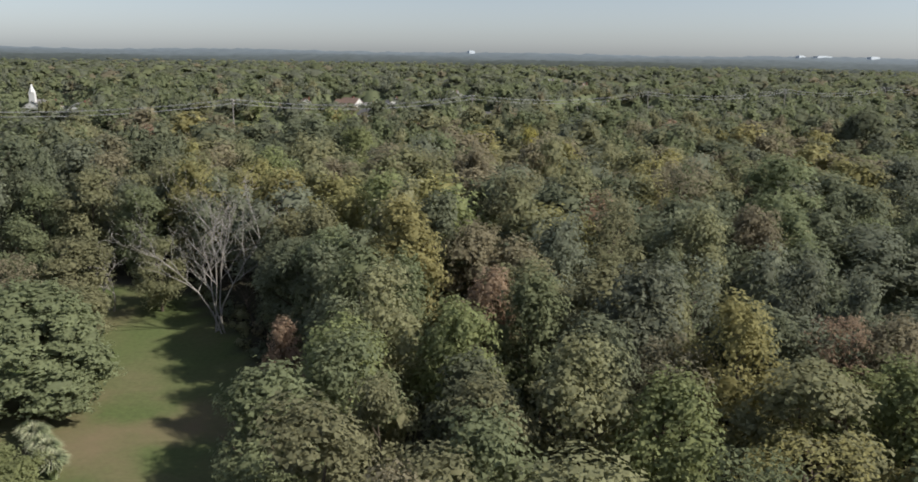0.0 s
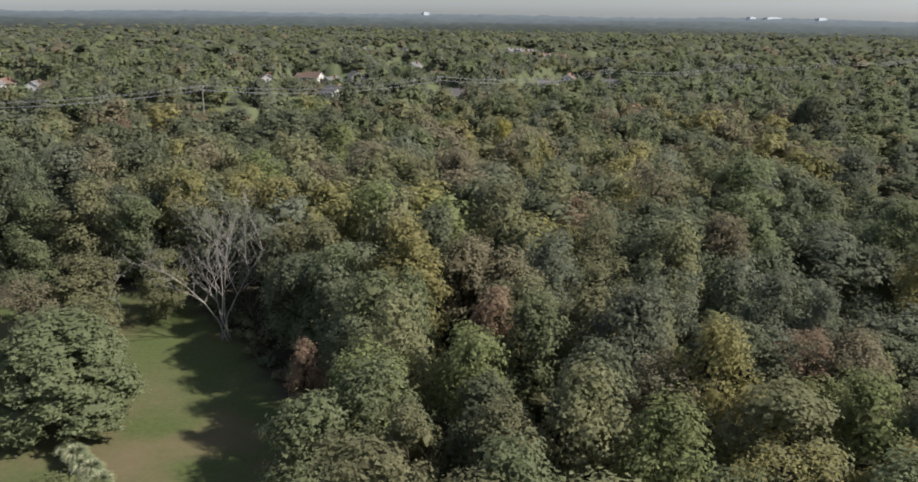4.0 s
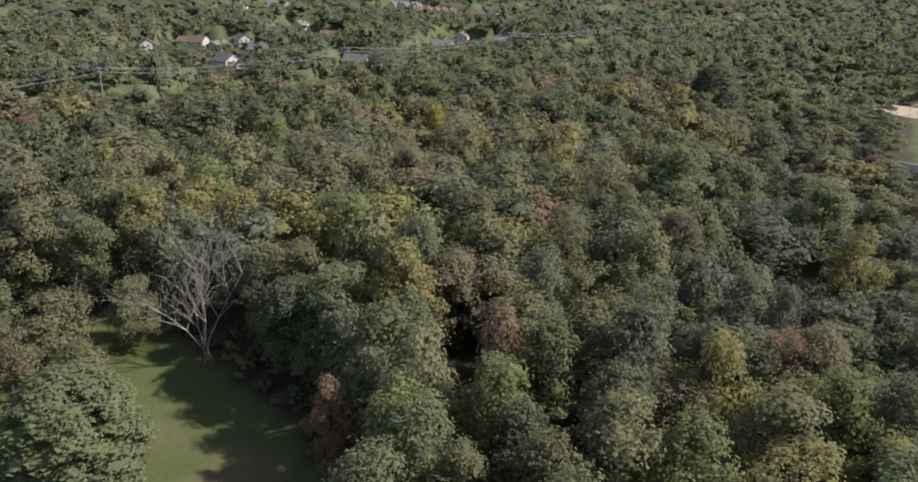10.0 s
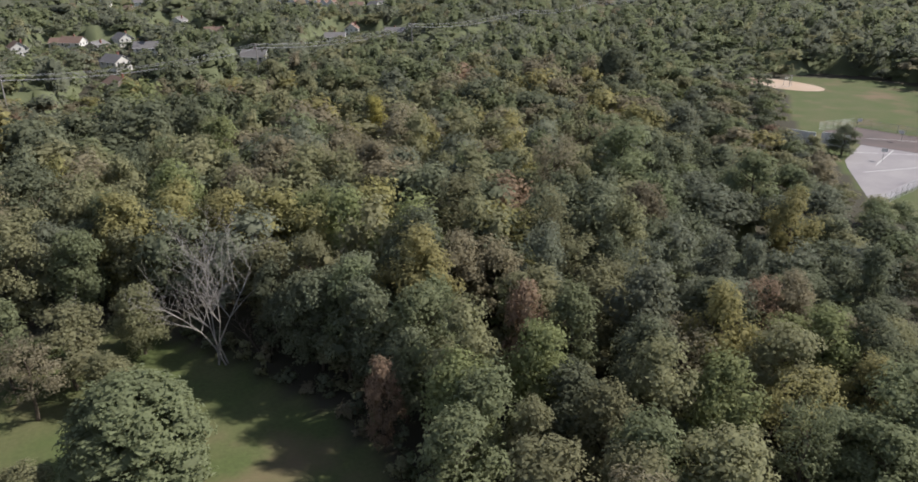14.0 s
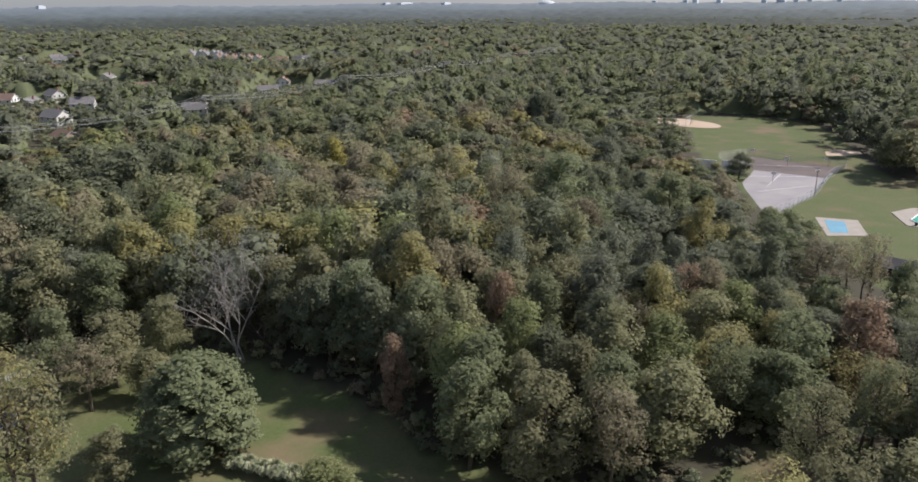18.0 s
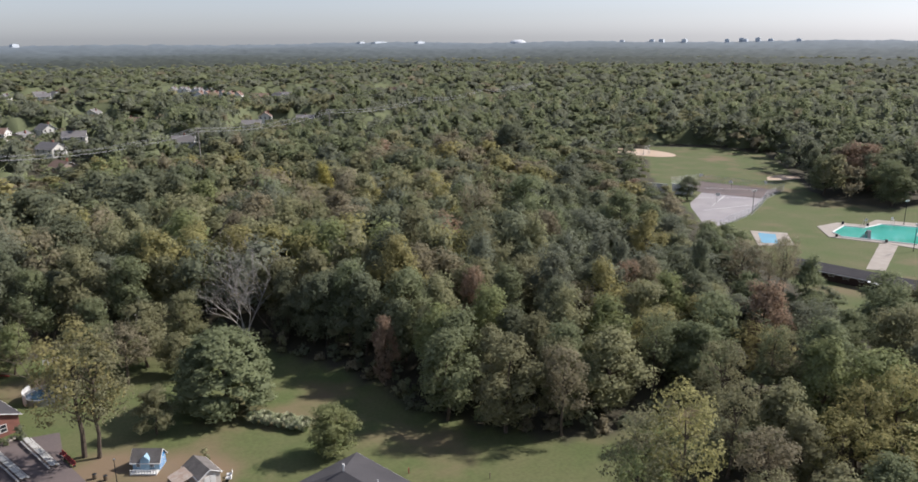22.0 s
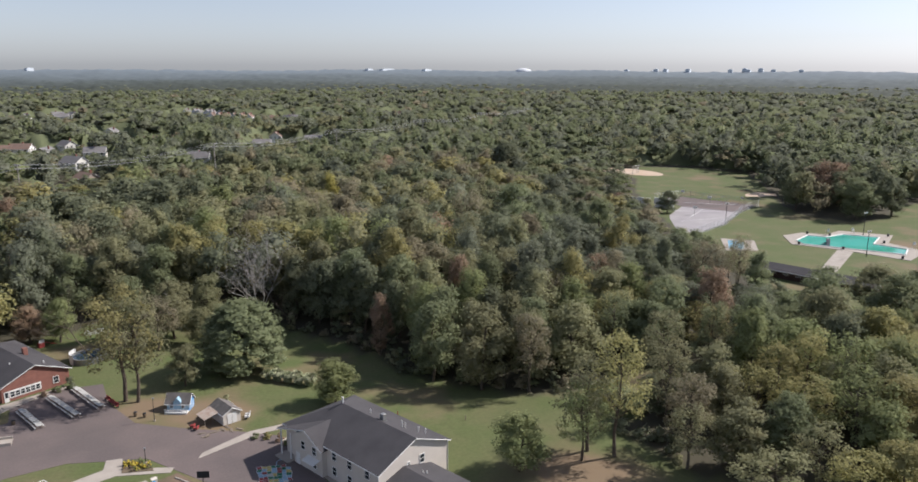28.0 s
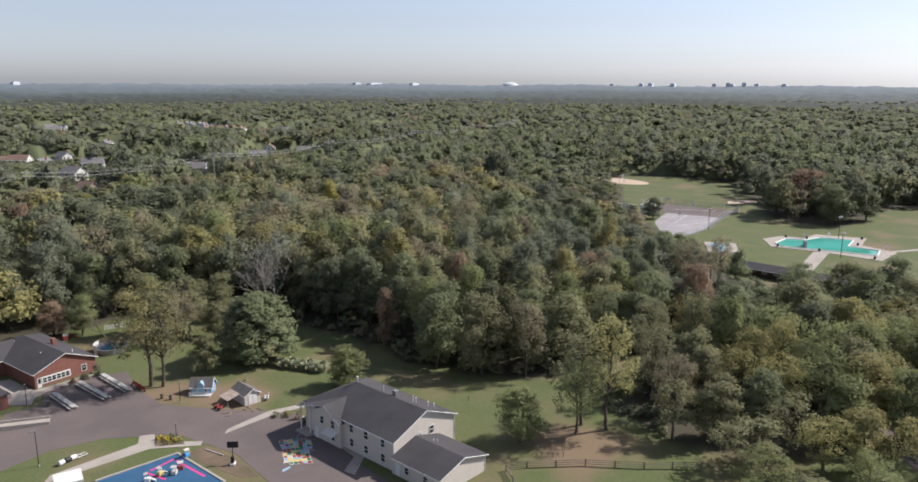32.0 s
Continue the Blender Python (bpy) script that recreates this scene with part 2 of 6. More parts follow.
YARD = [(-140, 118), (-96, 122), (-84, 128), (-74, 131), (-58, 132), (-50, 126), (-44, 118), (-38, 112), (-31, 100), (-26, 89), (-22, 76), (-21, 64), (-16, 55), (-11, 48), (-4, 41), (3, 37),
        (10, 36), (20, 40), (27, 34), (20, 24), (8, 24), (-4, 20), (-2, 10), (-4, 2), (4, -8), (16, -16), (30, -20), (34, -60), (-140, -60)]
PARK = [(92, 12), (78, 34), (84, 46), (94, 58), (98, 70), (108, 84), (120, 102), (122, 118), (136, 136), (150, 156), (158, 182), (176, 196), (196, 220), (222, 246), (232, 262), (262, 284), (290, 262), (296, 226), (262, 190), (243, 170),
        (226, 144), (222, 118), (240, 106), (268, 120), (300, 110), (300, 40), (190, 0), (110, 0)]
CLUMP = [(206, 128), (222, 150), (246, 172), (262, 172), (262, 140), (236, 104), (214, 104)]


HOMES = [(122, 900, 34), (135, 810, 34), (-14, 960, 30), (-41, 863, 24), (-65, 950, 22), (-74, 553, 18), (-50, 564, 18), (-37, 507, 16), (-54, 389, 14), (18, 610, 20), (180, 775, 26), (250, 825, 22), (109, 562, 18), (137, 545, 18),
         (336, 777, 20), (364, 721, 18), (18, 440, 12), (-111, 543, 18), (-88, 577, 18), (-55, 452, 14), (-28, 927, 20), (-6, 678, 18), (88, 531, 16), (-275, 666, 24), (-221, 463, 20), (-260, 785, 22), (214, 816, 22), (-262, 480, 22), (-400, 740, 40)]


def ground(x, y):
    x, y = np.asarray(x, float), np.asarray(y, float)
    d = ((x + 45) * 60 + (y - 110) * 40) / 72.1
    along = ((x + 45) * 40 - (y - 110) * 60) / 72.1
    return -2.4 * np.exp(-((d / 19) ** 2)) * np.exp(-(((along - 36) / 45) ** 4))


def g(x, y):
    return float(ground(x, y))


# ---- ground: one sheet to the horizon ----
def axis(lo, hi, step, far):
    mid = np.arange(lo, hi + step, step)
    out = np.geomspace(step, far, 34)
    return np.r_[lo - np.cumsum(out)[::-1], mid, mid[-1] + np.cumsum(out)]


# middles, reach and strength of the bare, worn places: shed, playhouse, lawn tree, beds under trees, clearing
WORN = [(-66, 60, 7, 0.24), (-70, 68, 7, 0.20), (-76, 74, 6, 0.24), (-58, 66, 8, 0.12), (-53, 81, 7, 0.15), (-46, 76, 4, 0.09), (-13, 11, 8, 0.15), (-19, 13, 6, 0.14), (20, 33, 8, 0.30), (-24, 9, 7, 0.14), (-74, 40, 5, 0.2), (-30, 42, 12, 0.08), (-84, 112, 8, 0.16)]


def build_ground():
    xs, ys = axis(-130, 300, 3.2, 760), axis(-60, 290, 3.2, 760)
    X, Y = np.meshgrid(xs, ys)
    Z = ground(X, Y)
    V = np.stack([X, Y, Z], -1).reshape(-1, 3)
    nx, ny = len(xs), len(ys)
    i = np.arange(nx * (ny - 1)).reshape(ny - 1, nx)[:, :-1].ravel()
    F = np.stack([i, i + 1, i + nx + 1, i + nx], 1)
    lawn = (inside(YARD, V[:, 0], V[:, 1]) | inside(PARK, V[:, 0], V[:, 1])) & ~inside(CLUMP, V[:, 0], V[:, 1])
    for hx, hy, r in HOMES:
        lawn |= (V[:, 0] - hx) ** 2 + (V[:, 1] - hy) ** 2 < (0.9 * r) ** 2
    m = material("grass_and_leaf_litter", (0.084, 0.106, 0.037), 0.95, 0.36, 0.09, 1.6, second=(0.110, 0.113, 0.050), bump=0.5)
    nt = m.node_tree
    n, link = nt.nodes, nt.links.new
    att = n.new("ShaderNodeAttribute")
    att.attribute_name = "lawn"
    worn = n.new("ShaderNodeAttribute")
    worn.attribute_name = "worn"
    nz = n.new("ShaderNodeTexNoise")
    nz.inputs["Scale"].default_value, nz.inputs["Detail"].default_value = 0.045, 8.0
    tc = n.new("ShaderNodeTexCoord")
    link(tc.outputs["Object"], nz.inputs["Vector"])
    dry = n.new("ShaderNodeMapRange")
    dry.inputs["From Min"].default_value, dry.inputs["From Max"].default_value = 0.53, 0.74
    add = n.new("ShaderNodeMath")
    add.operation = "ADD"
    link(nz.outputs[0], add.inputs[0])
    link(worn.outputs["Fac"], add.inputs[1])
    link(add.outputs[0], dry.inputs[0])
    old = n["Principled BSDF"].inputs["Base Color"].links[0].from_socket
    patch = n.new("ShaderNodeMix")
    patch.data_type = "RGBA"
    patch.inputs["B"].default_value = (0.180, 0.130, 0.082, 1)
    link(old, patch.inputs["A"])
    link(dry.outputs[0], patch.inputs["Factor"])
    mix = n.new("ShaderNodeMix")
    mix.data_type = "RGBA"
    mix.inputs["A"].default_value = (0.060, 0.054, 0.036, 1)
    link(patch.outputs["Result"], mix.inputs["B"])
    link(att.outputs["Fac"], mix.inputs["Factor"])
    link(mix.outputs["Result"], n["Principled BSDF"].inputs["Base Color"])
    me = mesh_np("ground", V, [F], [m], smooth=True)
    a = me.attributes.new("lawn", "FLOAT", "POINT")
    a.data.foreach_set("value", lawn.astype(np.float32))
    spots = sum(k * np.exp(-(((V[:, 0] - x) ** 2 + (V[:, 1] - y) ** 2) / r**2)) for x, y, r, k in WORN)
    a = me.attributes.new("worn", "FLOAT", "POINT")
    a.data.foreach_set("value", np.clip(spots, 0, 0.3).astype(np.float32))
    tagged(new("ground", me), "mown lawns and brown leaf litter reaching the horizon", "ground", kind="structure")


build_ground()


def sheet(name, points, mat, label, z=0.03, category="ground"):
    """A paved or worn patch on the ground."""
    bm = solid(points, -0.15, z)
    return tagged(part(name, bm, mat), label, category, kind="structure")


# ---- foliage ----
def ico(level):
    bm = bmesh.new()
    bmesh.ops.create_icosphere(bm, subdivisions=level, radius=1.0)
    V = np.array([v.co for v in bm.verts])
    F = np.array([[v.index for v in f.verts] for f in bm.faces])
    bm.free()
    return V, F


ICO1 = ico(1)


def cards(rng, P, N, size):
    """Small three-cornered leaf sprays at P that face about along N."""
    k = len(P)
    out = N
    N = N + rng.normal(0, 0.42, (k, 3))
    N /= np.linalg.norm(N, axis=1)[:, None]
    N *= np.where((N * out).sum(1) < 0, -1.0, 1.0)[:, None]
    R = np.cross(N, rng.normal(0, 1, (k, 3)))
    R /= np.linalg.norm(R, axis=1)[:, None]
    U = np.cross(N, R)
    s = (size * rng.uniform(0.5, 1.4, k))[:, None]
    w = s * rng.uniform(0.8, 1.5, k)[:, None]
    V = np.stack([P - R * s - U * w * 0.4, P + R * s - U * w * 0.4, P + U * w + R * s * rng.uniform(-0.7, 0.7, k)[:, None]], 1).reshape(-1, 3)
    return V, np.arange(3 * k).reshape(k, 3), N


def lobes_of(rng, shape, count):
    """Middles and radii of a crown's clumps, for a crown 1 wide and 1 high that begins at z = 0."""
    out = []
    for i in range(count):
        h = min(1.0, max(0.0, (i + rng.uniform(-1.6, 2.6)) / count))
        if shape == "broad":
            prof, r = (0.25 + 0.75 * math.sin(math.pi * min(1, 0.12 + h * 0.86))) * 0.35, rng.uniform(0.15, 0.23)
        elif shape == "dome":
            prof, r = math.sqrt(max(0.01, 1 - (1.0 * h) ** 2.4)) * 0.43, rng.uniform(0.10, 0.15)
        elif shape == "tall":
            prof, r = (0.3 + 0.7 * math.sin(math.pi * min(1, 0.2 + h * 0.78))) * 0.29, rng.uniform(0.14, 0.21)
        elif shape == "cone":
            prof, r = (1.05 - h) * 0.36, 0.08 + (1 - h) * 0.12
        else:
            prof, r = (0.35 + 0.65 * math.sin(math.pi * (0.25 + h * 0.65))) * 0.38, rng.uniform(0.10, 0.15)
        a = i * 2.399963 + rng.uniform(-0.6, 0.6)
        p = prof * (rng.uniform(0.4, 1.25) if shape != "dome" else rng.uniform(0.78, 0.97))
        out.append((p * math.cos(a), p * math.sin(a), 0.08 + 0.86 * h, r))
    return np.array(out)


def crown_arrays(rng, shape, width, height, base, count, leaves, size, core=ICO1, fill=0.62, subs=8):
    """Vertices, core triangles and leaf triangles of one crown: lobes that carry smaller sprays of leaves."""
    L = lobes_of(rng, shape, count)
    C = L[:, :3] * np.array([width, width, height]) + np.array([0, 0, base])
    Rw = L[:, 3] * width
    Rz = np.minimum(L[:, 3] * width, height * 0.3)
    heart = np.array([0, 0, base + 0.35 * height])
    reach = np.array([width * 0.5, width * 0.5, height * 0.6])
    CV, CF = core
    verts, tris, norms = [], [], []
    at = 0
    for c, rw, rz in zip(C, Rw, Rz):
        v = CV * rng.uniform(0.7, 1.1, (len(CV), 1)) * np.array([rw, rw, rz]) * fill + c
        verts.append(v)
        norms.append(CV * 0.5 + (v - heart) / reach * 0.7 + np.array([0, 0, 0.3]))
        tris.append(CF + at)
        at += len(v)
    if leaves:
        i = np.repeat(np.arange(count), subs)
        R = np.stack([Rw[i], Rw[i], Rz[i]], 1)
        k = np.tile(np.arange(subs), count)
        z = 1 - (k + 0.5) / subs * 1.75
        a = k * 2.399963 + np.repeat(rng.uniform(0, 6.283, count), subs)
        D = np.stack([np.sqrt(1 - z * z) * np.cos(a), np.sqrt(1 - z * z) * np.sin(a), z], 1) + rng.normal(0, 0.2, (len(i), 3)) + (C[i] - heart) / reach * 0.3
        D /= np.linalg.norm(D, axis=1)[:, None]
        S = C[i] + D * R * rng.uniform(0.68, 1.0, (len(i), 1))
        sr = rng.uniform(0.34, 0.56, (len(i), 1))
        pick = rng.choice(len(i), leaves, p=(sr[:, 0] * Rw[i]) ** 2 / ((sr[:, 0] * Rw[i]) ** 2).sum())
        d = rng.normal(0, 1, (leaves, 3))
        d /= np.linalg.norm(d, axis=1)[:, None]
        P = S[pick] + d * R[pick] * sr[pick] * rng.uniform(0.5, 1.2, (leaves, 1))
        LV, LF, LN = cards(rng, P, D[pick] * 0.6 + d * 0.45 + (P - heart) / reach * 0.35 + np.array([0, 0, 0.45]), size)
        verts.append(LV)
        norms.append(np.repeat(LN, 3, 0))
    else:
        LF = np.zeros((0, 3), int)
    V, N = np.concatenate(verts), np.concatenate(norms)
    return V, np.concatenate(tris), LF + at, N / np.linalg.norm(N, axis=1)[:, None]


def trunk_mesh(rng, name, height, radius, spread, limbs, mat=None):
    bm = bmesh.new()
    bend = [Vector((0, 0, -0.4))]
    for k in range(1, 5):
        bend.append(Vector((rng.normal(0, 0.02) * height, rng.normal(0, 0.02) * height, height * k / 4)))
    for k in range(4):
        tube(bm, bend[k], bend[k + 1], radius * (1.15 - 0.22 * k), radius * (1.15 - 0.22 * (k + 1)), 7)
    for k in range(limbs):
        a, h = k * 2.4 + rng.uniform(-0.4, 0.4), rng.uniform(0.35, 0.9)
        p = bend[min(3, int(h * 4))].lerp(bend[min(4, int(h * 4) + 1)], h * 4 - int(h * 4))
        reach = spread * rng.uniform(0.45, 0.9) * (1.2 - 0.6 * h)
        mid = p + Vector((math.cos(a) * reach * 0.55, math.sin(a) * reach * 0.55, reach * 0.45))
        end = p + Vector((math.cos(a) * reach, math.sin(a) * reach, reach * rng.uniform(0.8, 1.2)))
        tube(bm, p, mid, radius * 0.42, radius * 0.28, 5)
        tube(bm, mid, end, radius * 0.28, radius * 0.08, 5)
    me = bpy.data.meshes.new(name)
    bm.to_mesh(me)
    bm.free()
    me.materials.append(mat or BARK)
    return me


WORDS = {"green": "dull green", "olive": "olive green", "dark": "dark green", "gold": "golden olive", "brown": "thin brownish", "blue": "grey-green", "bright": "fresh light green", "rust": "rusty orange-brown", "yellow": "bright yellow"}
FORMS = {}


def form(shape, palette, variant):
    """The two meshes of one kind of tree, 10 m wide and 18 m high."""
    key = (shape, palette, variant)
    if key not in FORMS:
        rng = np.random.default_rng(1000 + 37 * variant + 101 * PALETTES.index(palette) + {"broad": 0, "tall": 5000, "cone": 9000, "thin": 13000, "dome": 17000, "low": 21000}[shape])
        base = {"broad": 2.0, "tall": 2.0, "cone": 1.0, "thin": 5.5, "dome": 1.2, "low": 1.0}[shape]
        count, leaves, size, fill = {"dome": (120, 16000, 0.18, 0.82), "broad": (22, 6800, 0.21, 0.55), "tall": (22, 6800, 0.20, 0.55), "cone": (36, 4200, 0.24, 0.6), "thin": (34, 3300, 0.17, 0.06), "low": (14, 1500, 0.34, 0.6)}[shape]
        V, T, Q, N = crown_arrays(rng, shape, 10.0, 18.0 - base, base, count, leaves, size, fill=fill, subs=7 if shape == "dome" else 12)
        FORMS[key] = (mesh_np("crown", V, [T, Q], [LEAF[palette]], normals=N), trunk_mesh(rng, "trunk", 14.0, 0.28, 4.6, 0 if shape in ("cone", "low") else 16 if shape == "thin" else 7))
    return FORMS[key]


TREE_COUNT = [0]


def tree(x, y, height, width, shape="broad", palette="green", variant=None, group="trees of the woods", where="in the woods", name="tree"):
    k = TREE_COUNT[0]
    TREE_COUNT[0] += 1
    crown, trunk = form(shape, palette, k % 3 if variant is None else variant)
    kind = {"dome": "dense domed broadleaf tree", "broad": "rounded broadleaf tree", "tall": "tall broadleaf tree", "cone": "pointed evergreen tree", "thin": "airy thin-leaved tree", "low": "low understorey tree"}[shape]
    top = thing(name, pose(x, y, g(x, y), 0, 0, (k * 137.5) % 360), f"{WORDS[palette]} {kind} {where}", "tree", group)
    s = (width / 10.0 * (0.86 + 0.28 * (k * 0.618 % 1)), width / 10.0 * (0.86 + 0.28 * (k * 0.414 % 1)), height / 18.0)
    for nm, me in (("trunk", trunk), ("crown", crown)):
        o = new(nm, me)
        o.parent, o.scale = top, s
    return top


# ---- paving and worn ground ----
sheet("parking_lot", [(-120, 60), (-106, 72), (-104, 79), (-97.5, 79.5), (-97, 86), (-88, 90.8), (-80.4, 89.6), (-80.6, 79), (-77.5, 67.6), (-69.3, 60.0), (-62, 54.5), (-56.5, 49.5), (-55.2, 46), (-54.6, 26), (-53, 18), (-53, 8),
       (-60, 5), (-68, 18), (-69.5, 30), (-71, 40), (-74.5, 46.5), (-78, 53), (-83.5, 55.2), (-89.6, 58), (-98.3, 57.8), (-105.4, 54.4), (-120, 48)], ASPHALT, "grey asphalt parking lot and drive")
sheet("garden_path", [(-70.6, 48.4), (-69.6, 50.0), (-60.5, 53.6), (-54.2, 53.2), (-54.0, 51.6), (-60.0, 51.6)], CONCRETE, "pale concrete path to the house", 0.06, "path")
sheet("curved_walk", [(-99.8, 46.2), (-98.6, 48.6), (-84.6, 52.6), (-83.8, 55.6), (-81.4, 55.0), (-81.6, 51.4), (-74.6, 47.6), (-75.4, 46.2), (-83.2, 49.6)], CONCRETE, "pale concrete walk with a fork", 0.06, "path")
sheet("house_walk", [(-56.6, 47.6), (-55.0, 48.0), (-52.4, 27.6), (-56.6, 22.6), (-57.6, 24.6), (-54.2, 28.2)], CONCRETE, "concrete walk along the house wall", 0.07, "path")
sheet("road", [(17, -34), (26, -20), (33, -14), (60, -40), (40, -60)], ASPHALT, "corner of a grey asphalt road", 0.03, "road")

# ---- trees that stand out ----
tree(-53.2, 83, 16, 20.5, "dome", "green", 0, "", "alone on the lawn", "lawn_tree")
tree(-42.6, 57.5, 8.6, 9.0, "broad", "bright", 1, "", "alone on the lawn", "young_tree")
tree(-26.8, 17.5, 10.5, 9.0, "broad", "bright", 2, "", "beside the house lawn", "young_tree")
tree(-62, 111, 14, 11, "broad", "olive", 0, "yard trees", "at the wood edge")
tree(-67, 104, 13, 10, "thin", "brown", 1, "yard trees", "at the wood edge")
tree(-71, 114, 15, 11, "broad", "green", 2, "yard trees", "at the wood edge")
tree(-52, 119, 12, 9, "broad", "olive", 1, "yard trees", "at the wood edge")
tree(-57, 104, 9, 8, "broad", "olive", 2, "yard trees", "at the wood edge")
tree(-66, 80, 8.5, 7, "tall", "olive", 0, "yard trees", "by the playhouse")
tree(-77.6, 78.5, 23, 14, "thin", "gold", 0, "yard trees", "at the edge of the parking lot")
tree(-75.6, 76.8, 22, 13, "thin", "olive", 1, "yard trees", "at the edge of the parking lot")
tree(-86, 121, 10.5, 8, "broad", "bright", 2, "yard trees", "behind the brick building")
tree(-92, 124, 9, 8, "broad", "rust", 0, "yard trees", "behind the brick building")
tree(-10.5, 13, 22, 12, "thin", "gold", 0, "yellowing trees", "at the edge of the lawn")
tree(-13, 17, 18, 11, "thin", "olive", 1, "yellowing trees", "at the edge of the lawn")
tree(-16, 15, 14, 9, "thin", "bright", 2, "yellowing trees", "at the edge of the lawn")
# along the wood's edge and in the near woods
for x, y, h, w, s, p in ((-87, 166, 22, 18, "broad", "blue"), (-61, 134, 18, 12, "tall", "green"), (-94, 220, 20, 11, "broad", "rust"), (-53, 141, 21, 13, "broad", "gold"), (-35, 136, 21, 14, "broad", "gold"), (-43, 146, 21, 12, "broad", "gold"),
                         (-28, 156, 21, 14, "broad", "brown"), (-29, 195, 23, 14, "tall", "bright"), (-16.5, 133, 20, 10, "broad", "bright"), (-9.5, 97, 24, 14, "broad", "gold"), (-18, 105, 18, 14, "broad", "dark"), (-9, 92, 18, 10, "tall", "green"),
                         (-22, 79.5, 15, 6, "tall", "rust"), (-14, 86, 20, 12, "broad", "green"), (-19.5, 94, 19, 11, "broad", "dark"), (-25, 103, 18, 11, "broad", "dark"), (-31, 112, 17, 9, "tall", "dark"), (-14.5, 71.5, 18, 11.5, "broad", "bright"), (-9.5, 60.5, 16, 8.5, "broad", "olive"), (-17, 64, 14, 9, "broad", "bright"), (-2.8, 71.5, 19, 9, "broad", "bright"), (1.5, 83, 19, 7, "broad", "rust"),
                         (6, 77, 19, 10, "broad", "green"), (21, 109, 23, 14, "thin", "olive"), (7, 121, 22, 13, "broad", "olive"), (1.4, 158, 22, 13, "broad", "brown"), (-13, 159, 22, 13, "broad", "olive"), (17.8, 209, 22, 9, "tall", "yellow")):
    tree(x, y, h, w, s, p)
for x, y, h, w, s, p in ((56, 243, 22, 18, "thin", "brown"), (41, 142, 23, 14, "thin", "brown"), (59, 141, 24, 18, "broad", "green"), (136, 256, 25, 22, "dome", "dark"), (38.5, 84, 19, 8.5, "tall", "blue"), (45, 83, 18, 7, "tall", "blue"),
                         (31, 100, 21, 10, "broad", "olive"), (25, 67.5, 20, 10, "broad", "gold"), (17.6, 75.5, 21, 13, "broad", "blue"), (15, 56, 17, 9.5, "broad", "bright"), (10.7, 66, 19, 10, "broad", "dark"), (28, 59, 16, 12, "broad", "olive"),
                         (39, 61, 16, 10, "broad", "bright"), (44, 73, 16, 9, "broad", "brown"), (101, 171, 20, 17, "broad", "blue"), (82, 122, 19, 15, "broad", "green"), (73, 101, 18, 11, "broad", "gold"), (45, 59, 16, 9, "broad", "dark"),
                         (0.2, 59, 16, 9.5, "broad", "olive"), (11, 94, 21, 9, "broad", "blue"), (43, 111, 21, 10, "broad", "brown"), (-61, 150, 20, 12, "broad", "olive"), (-70, 166, 22, 17, "broad", "dark"), (-42, 160, 21, 14, "broad", "bright")):
    tree(x, y, h, w, s, p)
# the near edge, towards the road
for x, y, h, w, s, p in ((-6, 43, 17, 11, "thin", "brown"), (-3, 47, 16, 10, "broad", "olive"), (-13, 50, 18, 11, "broad", "olive"), (-19, 60, 17, 11.5, "broad", "green"), (0, 50, 17, 11, "broad", "green"), (29, 18, 18, 12, "tall", "bright"), (16, 28, 17, 10, "thin", "olive"),
                         (-3, 4, 11, 10, "thin", "olive"), (4, 0, 12, 10, "tall", "olive"), (3, 9, 13, 10, "thin", "brown"), (46, 10, 16, 12, "tall", "dark"), (12, -3, 12, 10, "tall", "green"), (9, -11, 11, 10, "thin", "olive"), (42, -4, 16, 13, "broad", "bright"), (8, -18, 10, 10, "thin", "gold"), (14, -21, 11, 9, "broad", "gold"), (84, 19, 16, 13, "broad", "green"), (92, 12, 14, 12, "broad", "olive"),
                         (21, -14, 13, 10, "tall", "bright"), (79, 72, 15, 13, "thin", "brown"), (81, 62, 18, 8, "thin", "brown"), (86, 66, 16, 7, "thin", "olive"), (64, 74, 17, 7.5, "tall", "dark"), (234, 134, 22, 20, "broad", "rust"), (216, 138, 16, 17, "broad", "green"),
                         (218, 110, 16, 16, "broad", "green"), (240, 107, 17, 15, "tall", "dark"), (252, 150, 18, 18, "broad", "dark"), (228, 118, 16, 15, "broad", "green"), (248, 132, 18, 15, "broad", "green"), (160, 163, 10, 11, "tall", "dark")):
    tree(x, y, h, w, s, p)
